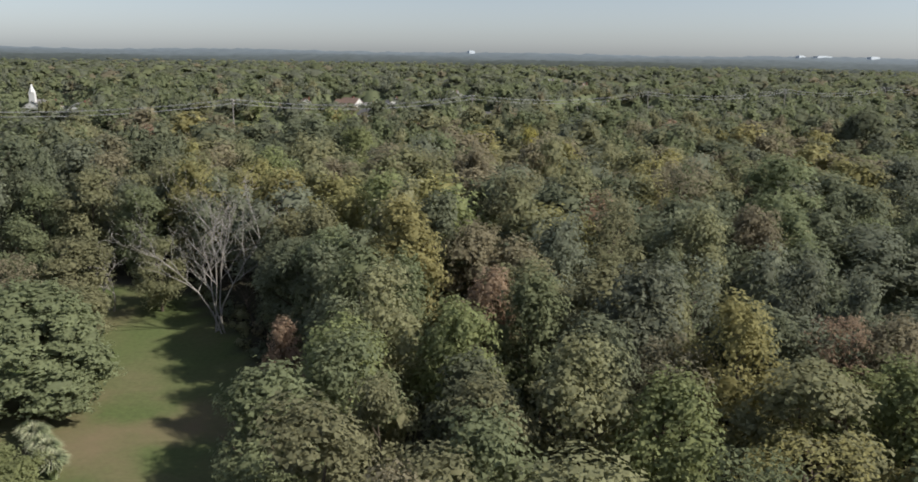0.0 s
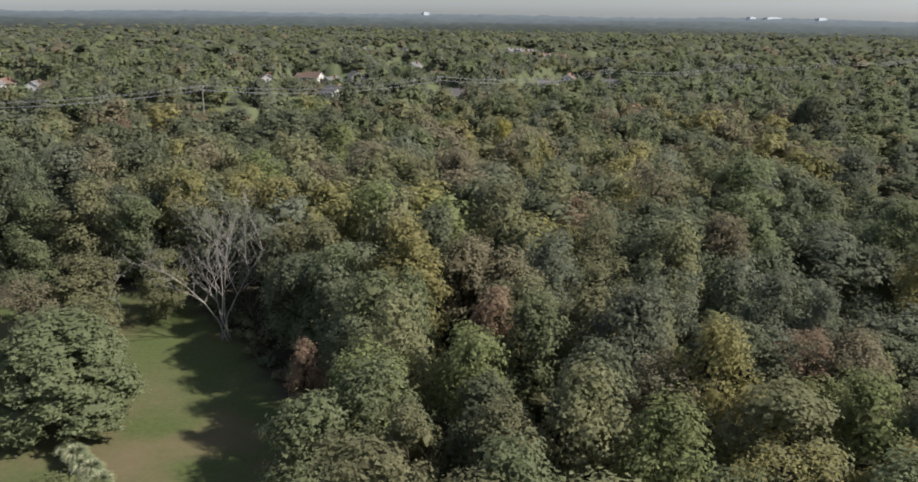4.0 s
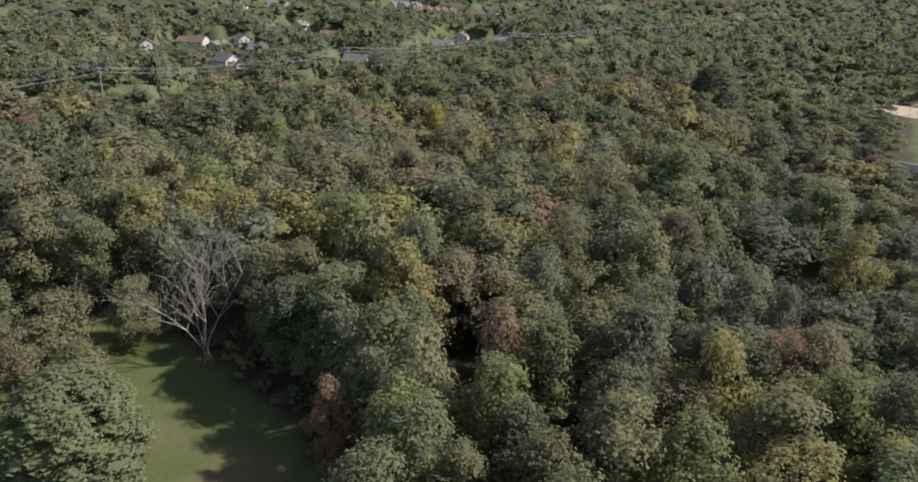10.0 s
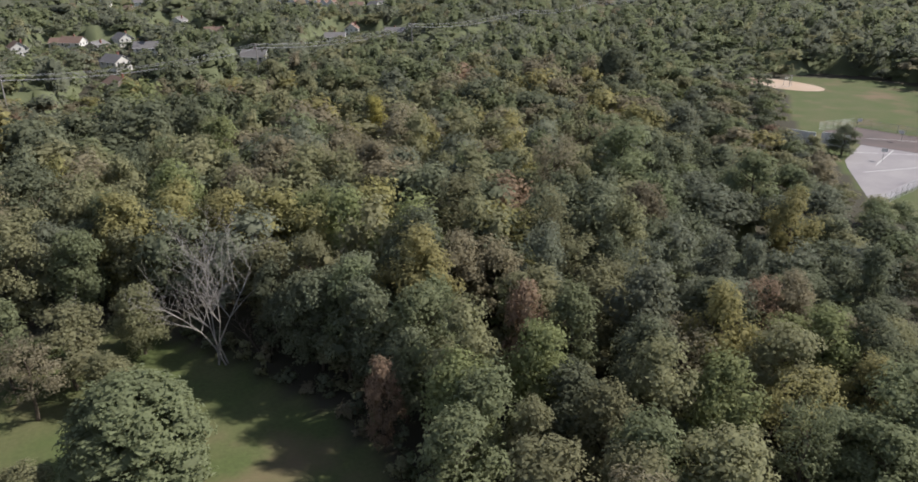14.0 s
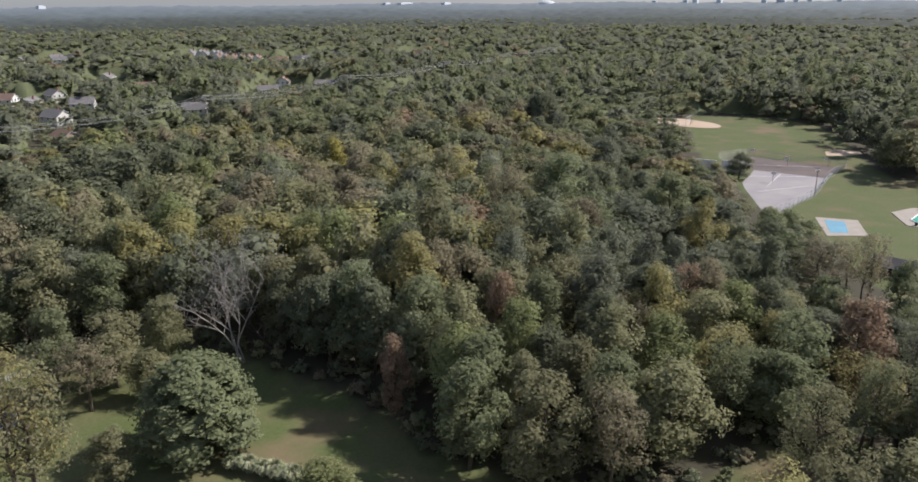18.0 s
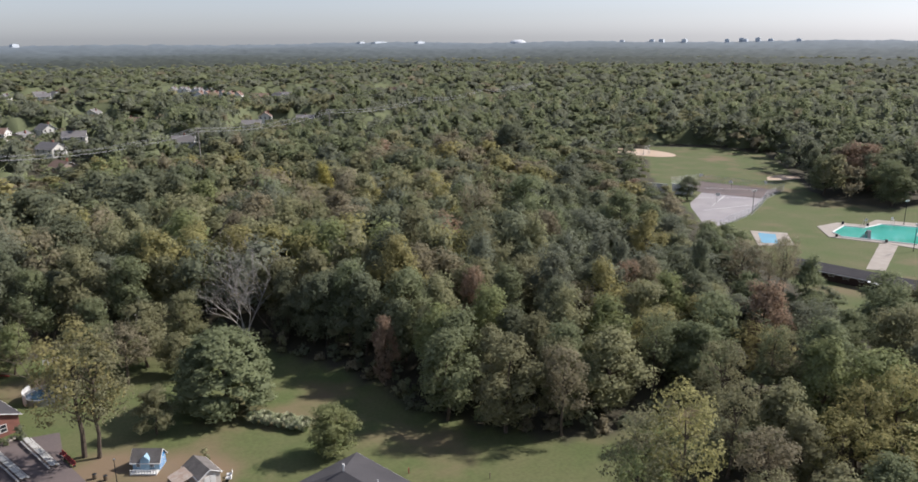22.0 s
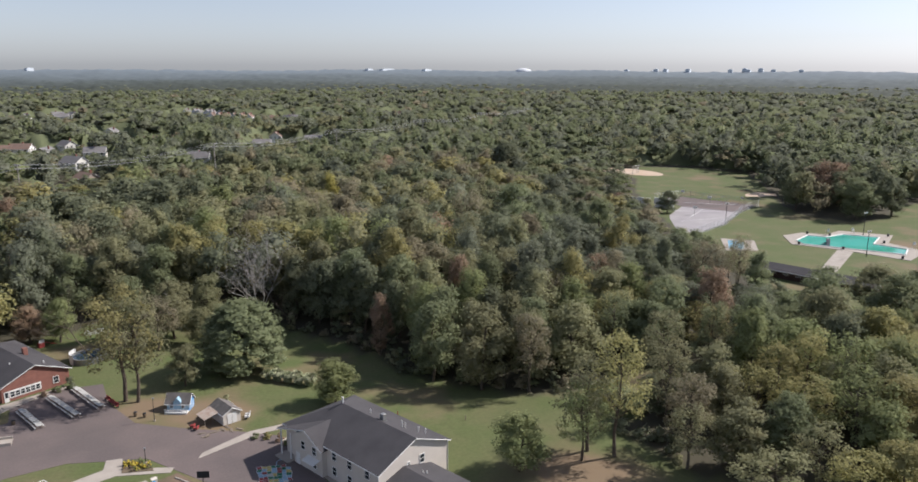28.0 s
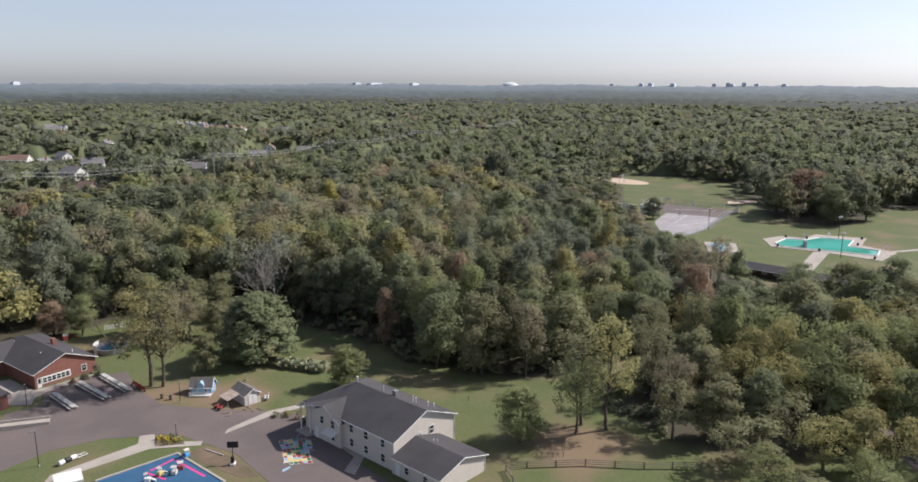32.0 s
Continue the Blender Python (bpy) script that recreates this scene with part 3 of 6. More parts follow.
for x, y, h, w, s, p in ((76, 52, 16, 9, "tall", "green"), (91, 73, 12, 7, "thin", "brown"), (35, 22, 19, 11, "tall", "green"), (24, 8, 15, 10, "thin", "gold"), (33, -7, 16, 10, "tall", "olive"), (30, -19, 14, 10, "tall", "bright"),
                         (0, -10, 9, 12, "thin", "olive"), (-6, -17, 8, 10, "thin", "bright"), (3, -28, 10, 9, "thin", "bright"), (18, -28, 12, 9, "thin", "gold"), (-8, -27, 8, 10, "broad", "olive"), (40, -22, 15, 11, "tall", "gold"),
                         (58, 20, 17, 12, "broad", "olive"), (70, 30, 16, 12, "broad", "green"), (100, 33, 13, 13, "broad", "olive"), (108, 24, 15, 14, "broad", "green"), (88, 40, 13, 12, "broad", "green"), (53, 36, 15, 10, "thin", "blue"), (46, 42, 18, 12, "broad", "rust"), (33, 44, 17, 11, "broad", "green")):
    tree(x, y, h, w, s, p)


for k in range(13):
    tree(-112 + 5.2 * k, 137 + 3 * (k % 2) + (6 if k > 9 else 0), 15 + (k * 5 % 7) * 0.9, 10.5 + k % 3, ("broad", "tall")[k % 2], ("dark", "green", "dark", "olive", "blue")[k % 5], where="behind the yard")
for x, y, h, w, p in ((-52, 137, 16, 11, "olive"), (-27, 106, 17, 11, "dark"), (-20, 100, 19, 12, "green"), (-30, 119, 17, 11, "olive"), (-24, 113, 19, 12, "olive"), (-13, 66, 18, 11, "green"), (-17, 84, 16, 10, "dark")):
    tree(x, y, h, w, "broad", p)


# ---- dead trees ----
def branch(out, rng, p, d, length, r, depth):
    n = 4
    bend = Vector(rng.normal(0, 0.10, 3))
    for k in range(n):
        d = (d + bend + Vector(rng.normal(0, 0.13, 3)) + Vector((0, 0, 0.05))).normalized()
        q = p + d * (length / n)
        out.append((*p, *q, r * (1 - 0.2 * k), r * (1 - 0.2 * (k + 1))))
        p = q
        if depth and (k or depth < 3):
            for _ in range(1 if depth < 3 else 2):
                a = rng.uniform(0, 6.283)
                side = Vector((math.cos(a), math.sin(a), rng.uniform(-0.1, 0.5)))
                branch(out, rng, p, (d * 0.7 + side * 0.72).normalized(), length * rng.uniform(0.40, 0.62), max(0.022, r * (0.58 - 0.08 * k)), depth - 1)


def sticks(name, rows, mat, sides=5):
    """Tapered twigs, a row each: both ends and both radii."""
    a = np.array(rows)
    p, q, r = a[:, :3], a[:, 3:6], a[:, 6:8]
    d = (q - p) / np.linalg.norm(q - p, axis=1)[:, None]
    u = np.cross(d, np.where(np.abs(d[:, 2:]) > 0.9, [[1.0, 0, 0]], [[0, 0, 1.0]]))
    u /= np.linalg.norm(u, axis=1)[:, None]
    v = np.cross(d, u)
    t = np.arange(sides) * math.tau / sides
    ring_at = u[:, None] * np.cos(t)[None, :, None] + v[:, None] * np.sin(t)[None, :, None]
    V = np.concatenate([p[:, None] + ring_at * r[:, :1, None], q[:, None] + ring_at * r[:, 1:, None]], 1).reshape(-1, 3)
    k = np.arange(sides)
    one = np.stack([k, (k + 1) % sides, (k + 1) % sides + sides, k + sides], 1)
    F = (one[None] + np.arange(len(a))[:, None, None] * 2 * sides).reshape(-1, 4)
    return mesh_np(name, V, [F], [mat], smooth=True)


def dead_tree(x, y, height, stems, seed, mat, label, depth=3, lean=0.28, base=0.4):
    rng = np.random.default_rng(seed)
    out = []
    for k in range(stems):
        a = 6.283 * k / stems + rng.uniform(-0.4, 0.4)
        tilt = lean * rng.uniform(0.5, 1.3)
        branch(out, rng, Vector((math.cos(a) * base, math.sin(a) * base, -0.3)), Vector((math.cos(a) * tilt, math.sin(a) * tilt, 1)).normalized(), height * rng.uniform(0.62, 0.85), 0.17, depth)
    ob = new("dead_tree", sticks("dead_tree", out, mat))
    ob.matrix_world = pose(x, y, g(x, y))
    return tagged(ob, label, "tree")


dead_tree(-40, 112, 22, 5, 3, DEADWOOD, "bare grey dead tree with many stems at the lawn edge", 3, 0.13, 0.8)
dead_tree(-33, 110, 14, 2, 9, BARK, "bare brown leaning dead tree at the lawn edge")
dead_tree(-80, 104, 15, 2, 5, BARK, "leafless brown tree behind the round pool")
dead_tree(-60, 118, 9, 2, 11, DEADWOOD, "broken grey branches at the wood edge")
dead_tree(53, 43, 15, 4, 8, BARK, "dark bare tree by the park lawn", 2, 0.16)
dead_tree(-20, 112, 17, 3, 21, DEADWOOD, "pale dead stems among the woods", 2, 0.1)
dead_tree(60, 165, 20, 4, 22, BARK, "bare grey-brown tree in the woods", 3, 0.2)
dead_tree(-95, 150, 17, 4, 23, BARK, "bare grey-brown tree in the woods", 3, 0.2)

# ---- the woods ----
POLES = [(-190, 232), (-88, 288), (4, 338), (96, 393), (190, 447), (276, 496), (372, 551)]
TAKEN = [(o.location.x, o.location.y, 7.5 if o.name.startswith("dead") else 3.6 + 0.22 * (o.children[0].scale.x * 10 if o.children else 4)) for o in scene.objects if o.type == "EMPTY" or o.name.startswith("dead_tree")]
TAKEN += [(-38, 121, 7.0), (-44, 118, 5.0), (12, 36, 8.5)]


def scatter(rng, spacing, keep):
    """Jittered places over the plan for which keep() holds."""
    n = int(3000 / spacing)
    i, j = np.meshgrid(np.arange(n), np.arange(n))
    x = (i + 0.5 * (j % 2) + rng.uniform(-0.44, 0.44, i.shape)) * spacing - 1000
    y = (j + rng.uniform(-0.44, 0.44, i.shape)) * spacing * 0.9 - 70
    x, y = x.ravel(), y.ravel()
    k = keep(x, y)
    x, y = x[k], y[k]
    k = (tallest(x, y) > 3.5) & ~inside(YARD, x, y) & (~inside(PARK, x, y) | inside(CLUMP, x, y))
    k &= (edge_gap(x, y, YARD) > 2.2) & (edge_gap(x, y, PARK) > 3.0)
    for hx, hy, r in HOMES:
        k &= (x - hx) ** 2 + (y - hy) ** 2 > (r * 0.45) ** 2
    k &= edge_gap(x, y, POLES) > 8
    for hx, hy, r in TAKEN:
        k &= (x - hx) ** 2 + (y - hy) ** 2 > r**2
    return x[k], y[k]


def edge_gap(x, y, poly):
    """The distance of places from a polygon's outline."""
    x, y = np.asarray(x, float), np.asarray(y, float)
    best = np.full(x.shape, 1e9)
    for (x0, y0), (x1, y1) in zip(poly, poly[1:]):
        k = np.clip(((x - x0) * (x1 - x0) + (y - y0) * (y1 - y0)) / ((x1 - x0) ** 2 + (y1 - y0) ** 2), 0, 1)
        best = np.minimum(best, np.hypot(x - x0 - k * (x1 - x0), y - y0 - k * (y1 - y0)))
    return best


def tallest(x, y):
    """The height of the canopy: low trees beside the park and round the houses beyond."""
    top = np.full(np.shape(x), 30.0)
    top = np.where(((x - 80) / 30) ** 2 + ((y - 106) / 13) ** 2 < 1, 11.0, top)
    top = np.where(edge_gap(x, y, POLES) < 24, 12.5, top)
    d = edge_gap(x, y, PARK[2:15])
    top = np.minimum(top, 6.5 + 0.17 * d)
    for hx, hy, r in HOMES:
        f = np.array([hx + 95, hy + 75]) / math.hypot(hx + 95, hy + 75)
        ahead = (hx - x) * f[0] + (hy - y) * f[1]
        side = np.abs((hx - x) * f[1] - (hy - y) * f[0])
        near = (side < r * 0.9) & (ahead > -r * 0.5) & (ahead < 160)
        top = np.where(near, np.minimum(top, 4.6 + 0.064 * np.maximum(ahead, 0)), top)
    return top


def seen_wedge(x, y, lo=-40, hi=72):
    a = np.degrees(np.arctan2(x + 55, y + 60))
    return (a > lo) & (a < hi)


def reach(x, y):
    return np.hypot(x + 25, y + 5)


def patch_noise(x, y, s, o):
    return np.array([noise.noise((a * s + o, b * s - o, o * 1.7)) for a, b in zip(x, y)])


def choose(x, y, rng):
    """The palette of each tree: patches of brown and olive, a patch of dark trees, haze-blue far trees, chance."""
    a, b = patch_noise(x, y, 0.013, 3.1), patch_noise(x, y, 0.022, 9.4)
    r = rng.uniform(0, 1, len(x))
    out = []
    for u, v, q, xx, yy in zip(a, b, r, x, y):
        if ((xx - 82) / 52) ** 2 + ((yy - 106) / 45) ** 2 < 1:
            out.append("dark" if q < 0.6 else "blue" if q < 0.75 else "green" if q < 0.9 else "olive")
        elif yy < (14 if xx > 0 else 8):
            out.append(("olive", "gold", "bright", "gold")[int(q * 4)])
        elif reach(xx, yy) > 340:
            # bluish haze is put into the far mix as more blue crowns
            out.append("green" if q < 0.32 else "dark" if q < 0.50 else "blue" if q < 0.88 else "olive" if q < 0.97 else "brown")
        elif ((xx - 28) / 60) ** 2 + ((yy - 185) / 50) ** 2 < 1 + 0.8 * v:
            out.append("olive" if q < 0.42 else "brown" if q < 0.66 else "green" if q < 0.84 else "gold" if q < 0.92 else "blue")
        elif u > 0.10 and q < 0.55:
            out.append(("brown" if q < 0.40 else "rust" if q < 0.45 else "gold") if v > 0.02 else "olive" if q < 0.5 else "gold")
        elif v < -0.16 and q < 0.7:
            out.append("dark")
        else:
            out.append("green" if q < 0.42 else "olive" if q < 0.68 else "dark" if q < 0.82 else "blue" if q < 0.88 else "bright" if q < 0.92 else "brown" if q < 0.97 else "gold" if q < 0.99 else "rust")
        if xx > -10 and yy < 62 and out[-1] in ("brown", "rust"):
            out[-1] = "green"
    return out


NEAR, MID, FAR = 116.0, 330.0, 640.0
rng = np.random.default_rng(7)
xs, ys = scatter(rng, 8.0, lambda x, y: seen_wedge(x, y, -44, 80) & (reach(x, y) < NEAR) & (y > -45))
pal = choose(xs, ys, rng)
for x, y, p in zip(xs, ys, pal):
    s = rng.choice(["tall", "thin", "thin"]) if y < 30 else rng.choice(["broad", "broad", "tall", "thin"]) if p != "dark" else rng.choice(["broad", "tall"])
    h = min(rng.uniform(16, 22) if y > 25 else rng.uniform(11, 17), float(tallest(x, y)) * rng.uniform(0.8, 1.05))
    tree(x, y, h, min(rng.choice([8.5, 11, 12.5, 15.5]) * rng.uniform(0.9, 1.1), (0.85 if y < 30 else 1.0) * h), str(s), p)


# lower trees under the near crowns
xs, ys = scatter(rng, 10.5, lambda x, y: seen_wedge(x, y, -44, 80) & (reach(x, y) < NEAR + 12) & (y > -10))
for x, y, p in zip(xs, ys, choose(xs, ys, rng)):
    tree(x + 3.5, y + 2.5, min(rng.uniform(8, 11.5), float(tallest(x, y)) * 0.7), rng.uniform(8, 10.5), "low", p if p in ("dark", "green", "olive") else "bright" if y < 20 else "green", where="under the taller crowns")


def woods(name, label, places, palettes, rng, count, leaves, size, fill, wide, subs, lift, shapes=("broad", "tall")):
    verts, tris, quads, ti, qi, norms, tone = [], [], [], [], [], [], []
    at = 0
    stock = {}
    tops = tallest(*places)
    for x, y, p, top in zip(*places, palettes, tops):
        key = (p, int(rng.integers(0, 5)))
        if key not in stock:
            stock[key] = crown_arrays(rng, str(rng.choice(shapes)), 1.0, 1.0, 0.0, count, leaves, size, fill=fill, subs=subs)
        V, T, Q, N = stock[key]
        tone.append(np.full(len(V), np.clip(rng.normal(0, 0.5), -1, 1), np.float32))
        if lift:
            N = N + np.array([0, 0, lift])
            N = N / np.linalg.norm(N, axis=1)[:, None]
        h = min(rng.uniform(16, 22) * (0.72 if wide > 2 else 1.0), top * rng.uniform(0.8, 1.05))
        w, a = min(1.3 * h, rng.choice([10.5, 13, 15, 19]) * rng.uniform(0.92, 1.08)) * wide, rng.uniform(0, 6.283)
        c, s = math.cos(a) * w, math.sin(a) * w
        low = h * (0.26 if wide < 1.1 else 0.14)
        verts.append(np.stack([V[:, 0] * c - V[:, 1] * s + x, V[:, 0] * s + V[:, 1] * c + y, V[:, 2] * (h - low) + low], 1))
        ca, sa = math.cos(a), math.sin(a)
        norms.append(np.stack([N[:, 0] * ca - N[:, 1] * sa, N[:, 0] * sa + N[:, 1] * ca, N[:, 2]], 1))
        tris.append(T + at)
        quads.append(Q + at)
        k = PALETTES.index(p)
        ti.append(np.full(len(T), k))
        qi.append(np.full(len(Q), k))
        at += len(V)
    me = mesh_np(name, np.concatenate(verts), [np.concatenate(tris), np.concatenate(quads)], [LEAF[p] for p in PALETTES], np.concatenate(ti + qi), normals=np.concatenate(norms))
    a = me.attributes.new("tone", "FLOAT", "POINT")
    a.data.foreach_set("value", np.concatenate(tone))
    tagged(new(name, me), label, "woods", kind="stuff")


rng = np.random.default_rng(8)
pl = scatter(rng, 9.8, lambda x, y: seen_wedge(x, y) & (reach(x, y) >= NEAR) & (reach(x, y) < 205) & (y > -60))
woods("woods", "dense mixed broadleaf woods in early autumn colours", pl, choose(*pl, rng), rng, 13, 2100, 0.0245, 0.56, 1.0, 12, 0.0)
pl = scatter(rng, 10.8, lambda x, y: seen_wedge(x, y) & (reach(x, y) >= 205) & (reach(x, y) < MID) & (y > -60))
woods("middle_woods", "dense mixed broadleaf woods farther back", pl, choose(*pl, rng), rng, 9, 820, 0.038, 0.6, 1.08, 10, 0.3)
pl = scatter(rng, 12.2, lambda x, y: seen_wedge(x, y) & (reach(x, y) >= MID) & (reach(x, y) < FAR) & (y > -60))
woods("far_woods", "far dense broadleaf woods between houses", pl, choose(*pl, rng), rng, 5, 225, 0.054, 0.66, 1.24, 8, 1.0)
pl = scatter(rng, 18.5, lambda x, y: seen_wedge(x, y) & (reach(x, y) >= FAR) & (reach(x, y) < 1350) & (y > -60))
woods("distant_woods", "distant woods of suburban trees", pl, choose(*pl, rng), rng, 3, 36, 0.075, 0.95, 2.0, 6, 1.6)
pl = scatter(rng, 46, lambda x, y: seen_wedge(x, y) & (reach(x, y) >= 1330) & (reach(x, y) < 2100))
woods("horizon_woods", "sparse treetops far out towards the horizon", pl, choose(*pl, rng), rng, 5, 0, 0.05, 1.0, 2.6, 1, 1.6)



def build_understorey():
    """The lower leaves that close the gaps between the crowns."""
    rng = np.random.default_rng(14)
    A, R = np.meshgrid(np.radians(np.arange(-42, 74, 0.55)), np.geomspace(105, 1400, 105))
    A, R = A + rng.uniform(-0.004, 0.004, A.shape), R * rng.uniform(0.99, 1.01, A.shape)
    X, Y = (np.sin(A) * R - 40).ravel(), (np.cos(A) * R - 20).ravel()
    ok = ~inside(YARD, X, Y) & ~inside(PARK, X, Y) & ~inside(CLUMP, X, Y) & (edge_gap(X, Y, YARD + YARD[:1]) > 26) & (edge_gap(X, Y, PARK + PARK[:1]) > 18) & (reach(X, Y) > 140)
    for hx, hy, r in HOMES:
        ok &= (X - hx) ** 2 + (Y - hy) ** 2 > (r * 0.9) ** 2
    Z = np.where(ok, np.minimum(tallest(X, Y) * 0.9, 20) * (rng.uniform(0.40, 0.56, X.shape) + 0.08 * np.clip((R.ravel() - 250) / 150, 0, 1)), -0.4)
    ok &= tallest(X, Y) > 13
    Z = np.where(ok, Z, -0.4)
    n = A.shape[1]
    i = np.arange(X.size - n).reshape(-1, n)[:, :-1].ravel()
    F = np.stack([i, i + 1, i + n + 1, i + n], 1)
    F = F[ok[F].any(1)]
    tagged(new("understorey", mesh_np("understorey", np.stack([X, Y, Z], 1), [F], [LEAF["green"]], smooth=True)), "dull green lower foliage between the crowns of the woods", "undergrowth", kind="stuff")


build_understorey()


# ---- distance ----
def build_distance():
    az = np.radians(np.arange(-52, 96, 0.28))
    rr = np.geomspace(1280, 4600, 60)
    A, R = np.meshgrid(az, rr)
    rng = np.random.default_rng(12)
    X, Y = np.sin(A) * R - 40, np.cos(A) * R - 20
    Z = 10 + 3.5 * rng.uniform(-1, 1, X.shape) + 3 * np.sin(X * 0.031 + np.sin(Y * 0.023) * 2) * np.cos(Y * 0.027) + 6 * np.sin(X * 0.004) * np.cos(Y * 0.003) + 10 * (R / 4600) ** 2 + 17 * (R / 4600) ** 6
    V = np.stack([X, Y, Z], -1).reshape(-1, 3)
    n = len(az)
    i = np.arange(n * (len(rr) - 1)).reshape(-1, n)[:, :-1].ravel()
    F = np.stack([i, i + 1, i + n + 1, i + n], 1)
    m = material("haze_tinted_canopy", (0.040, 0.047, 0.033), 0.95, 0.35, 0.012, 0.06, second=(0.030, 0.037, 0.027))
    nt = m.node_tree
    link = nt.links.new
    # haze painted into the colour: paler and bluer the farther from the origin
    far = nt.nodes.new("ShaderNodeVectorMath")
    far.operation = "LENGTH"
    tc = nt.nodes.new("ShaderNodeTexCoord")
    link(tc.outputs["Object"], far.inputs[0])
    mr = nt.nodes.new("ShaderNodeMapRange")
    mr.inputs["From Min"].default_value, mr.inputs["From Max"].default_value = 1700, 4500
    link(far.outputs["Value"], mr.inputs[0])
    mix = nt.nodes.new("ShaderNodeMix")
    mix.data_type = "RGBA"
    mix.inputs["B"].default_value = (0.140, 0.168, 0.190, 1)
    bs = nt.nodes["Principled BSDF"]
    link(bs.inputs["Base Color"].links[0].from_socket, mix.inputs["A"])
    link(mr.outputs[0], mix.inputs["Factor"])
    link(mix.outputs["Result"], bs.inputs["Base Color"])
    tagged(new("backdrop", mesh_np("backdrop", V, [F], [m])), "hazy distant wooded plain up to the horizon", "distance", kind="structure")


build_distance()

sheet("worn_court_edge", [(-78.6, 44.5), (-74.4, 45.6), (-72.4, 40.2), (-70.6, 34.6), (-70.0, 30.5), (-72.5, 31.5), (-76.8, 40.0)], SOIL, "bare brown soil beside the play court", 0.025)


# ---- buildings ----
def window(parent, x, y, z, w, h, facing, name="window"):
    """A framed window on a wall that faces along +x, -x, +y or -y of its house."""
    sx, sy = {"+x": (1, 0), "-x": (-1, 0), "+y": (0, 1), "-y": (0, -1)}[facing]
    def plate(a, b, c, d, out):
        u0, u1 = a, b
        if sx:
            return boxed(min(x, x + sx * out), y + u0, z + c, max(x, x + sx * out), y + u1, z + d)
        return boxed(x + u0, min(y, y + sy * out), z + c, x + u1, max(y, y + sy * out), z + d)
    bm = plate(-w / 2 - 0.09, w / 2 + 0.09, -0.09, 0.0, 0.09)
    for a, b, c, d in ((-w / 2 - 0.09, w / 2 + 0.09, h, h + 0.09), (-w / 2 - 0.09, -w / 2, 0, h), (w / 2, w / 2 + 0.09, 0, h), (-w / 2, w / 2, h / 2 - 0.03, h / 2 + 0.03)):
        q = plate(a, b, c, d, 0.09)
        me = bpy.data.meshes.new("tmp")
        q.to_mesh(me)
        q.free()
        bm.from_mesh(me)
        bpy.data.meshes.remove(me)
    f = part(name, bm, WHITE, parent)
    part("pane", plate(-w / 2, w / 2, 0, h, 0.03), GLASS_DARK, f)
    return f


def gable_walls(x0, y0, x1, y1, eave, ridge, along="y", hip1=0.0):
    """Four walls and the gable triangles in one shell; the far gable is left off under a hip."""
    bm = bmesh.new()
    if along == "y":
        m = (x0 + x1) / 2
        prof = [(x0, -0.3), (x1, -0.3), (x1, eave), (m, ridge), (x0, eave)]
        a = [bm.verts.new((x, y0, z)) for x, z in prof]
        b = [bm.verts.new((x, y1, z)) for x, z in prof]
    else:
        m = (y0 + y1) / 2
        prof = [(y0, -0.3), (y1, -0.3), (y1, eave), (m, ridge), (y0, eave)]
        a = [bm.verts.new((x0, y, z)) for y, z in prof]
        b = [bm.verts.new((x1, y, z)) for y, z in prof]
    if hip1:
        b[3].co.y -= hip1
    bm.faces.new(a)
    for f in ((b[0], b[1], b[2], b[4]), (b[2], b[3], b[4])) if hip1 else (b[::-1],):
        bm.faces.new(f)
    for i in range(5):
        bm.faces.new((a[i], b[i], b[(i + 1) % 5], a[(i + 1) % 5]))
    bmesh.ops.recalc_face_normals(bm, faces=bm.faces)
    return bm


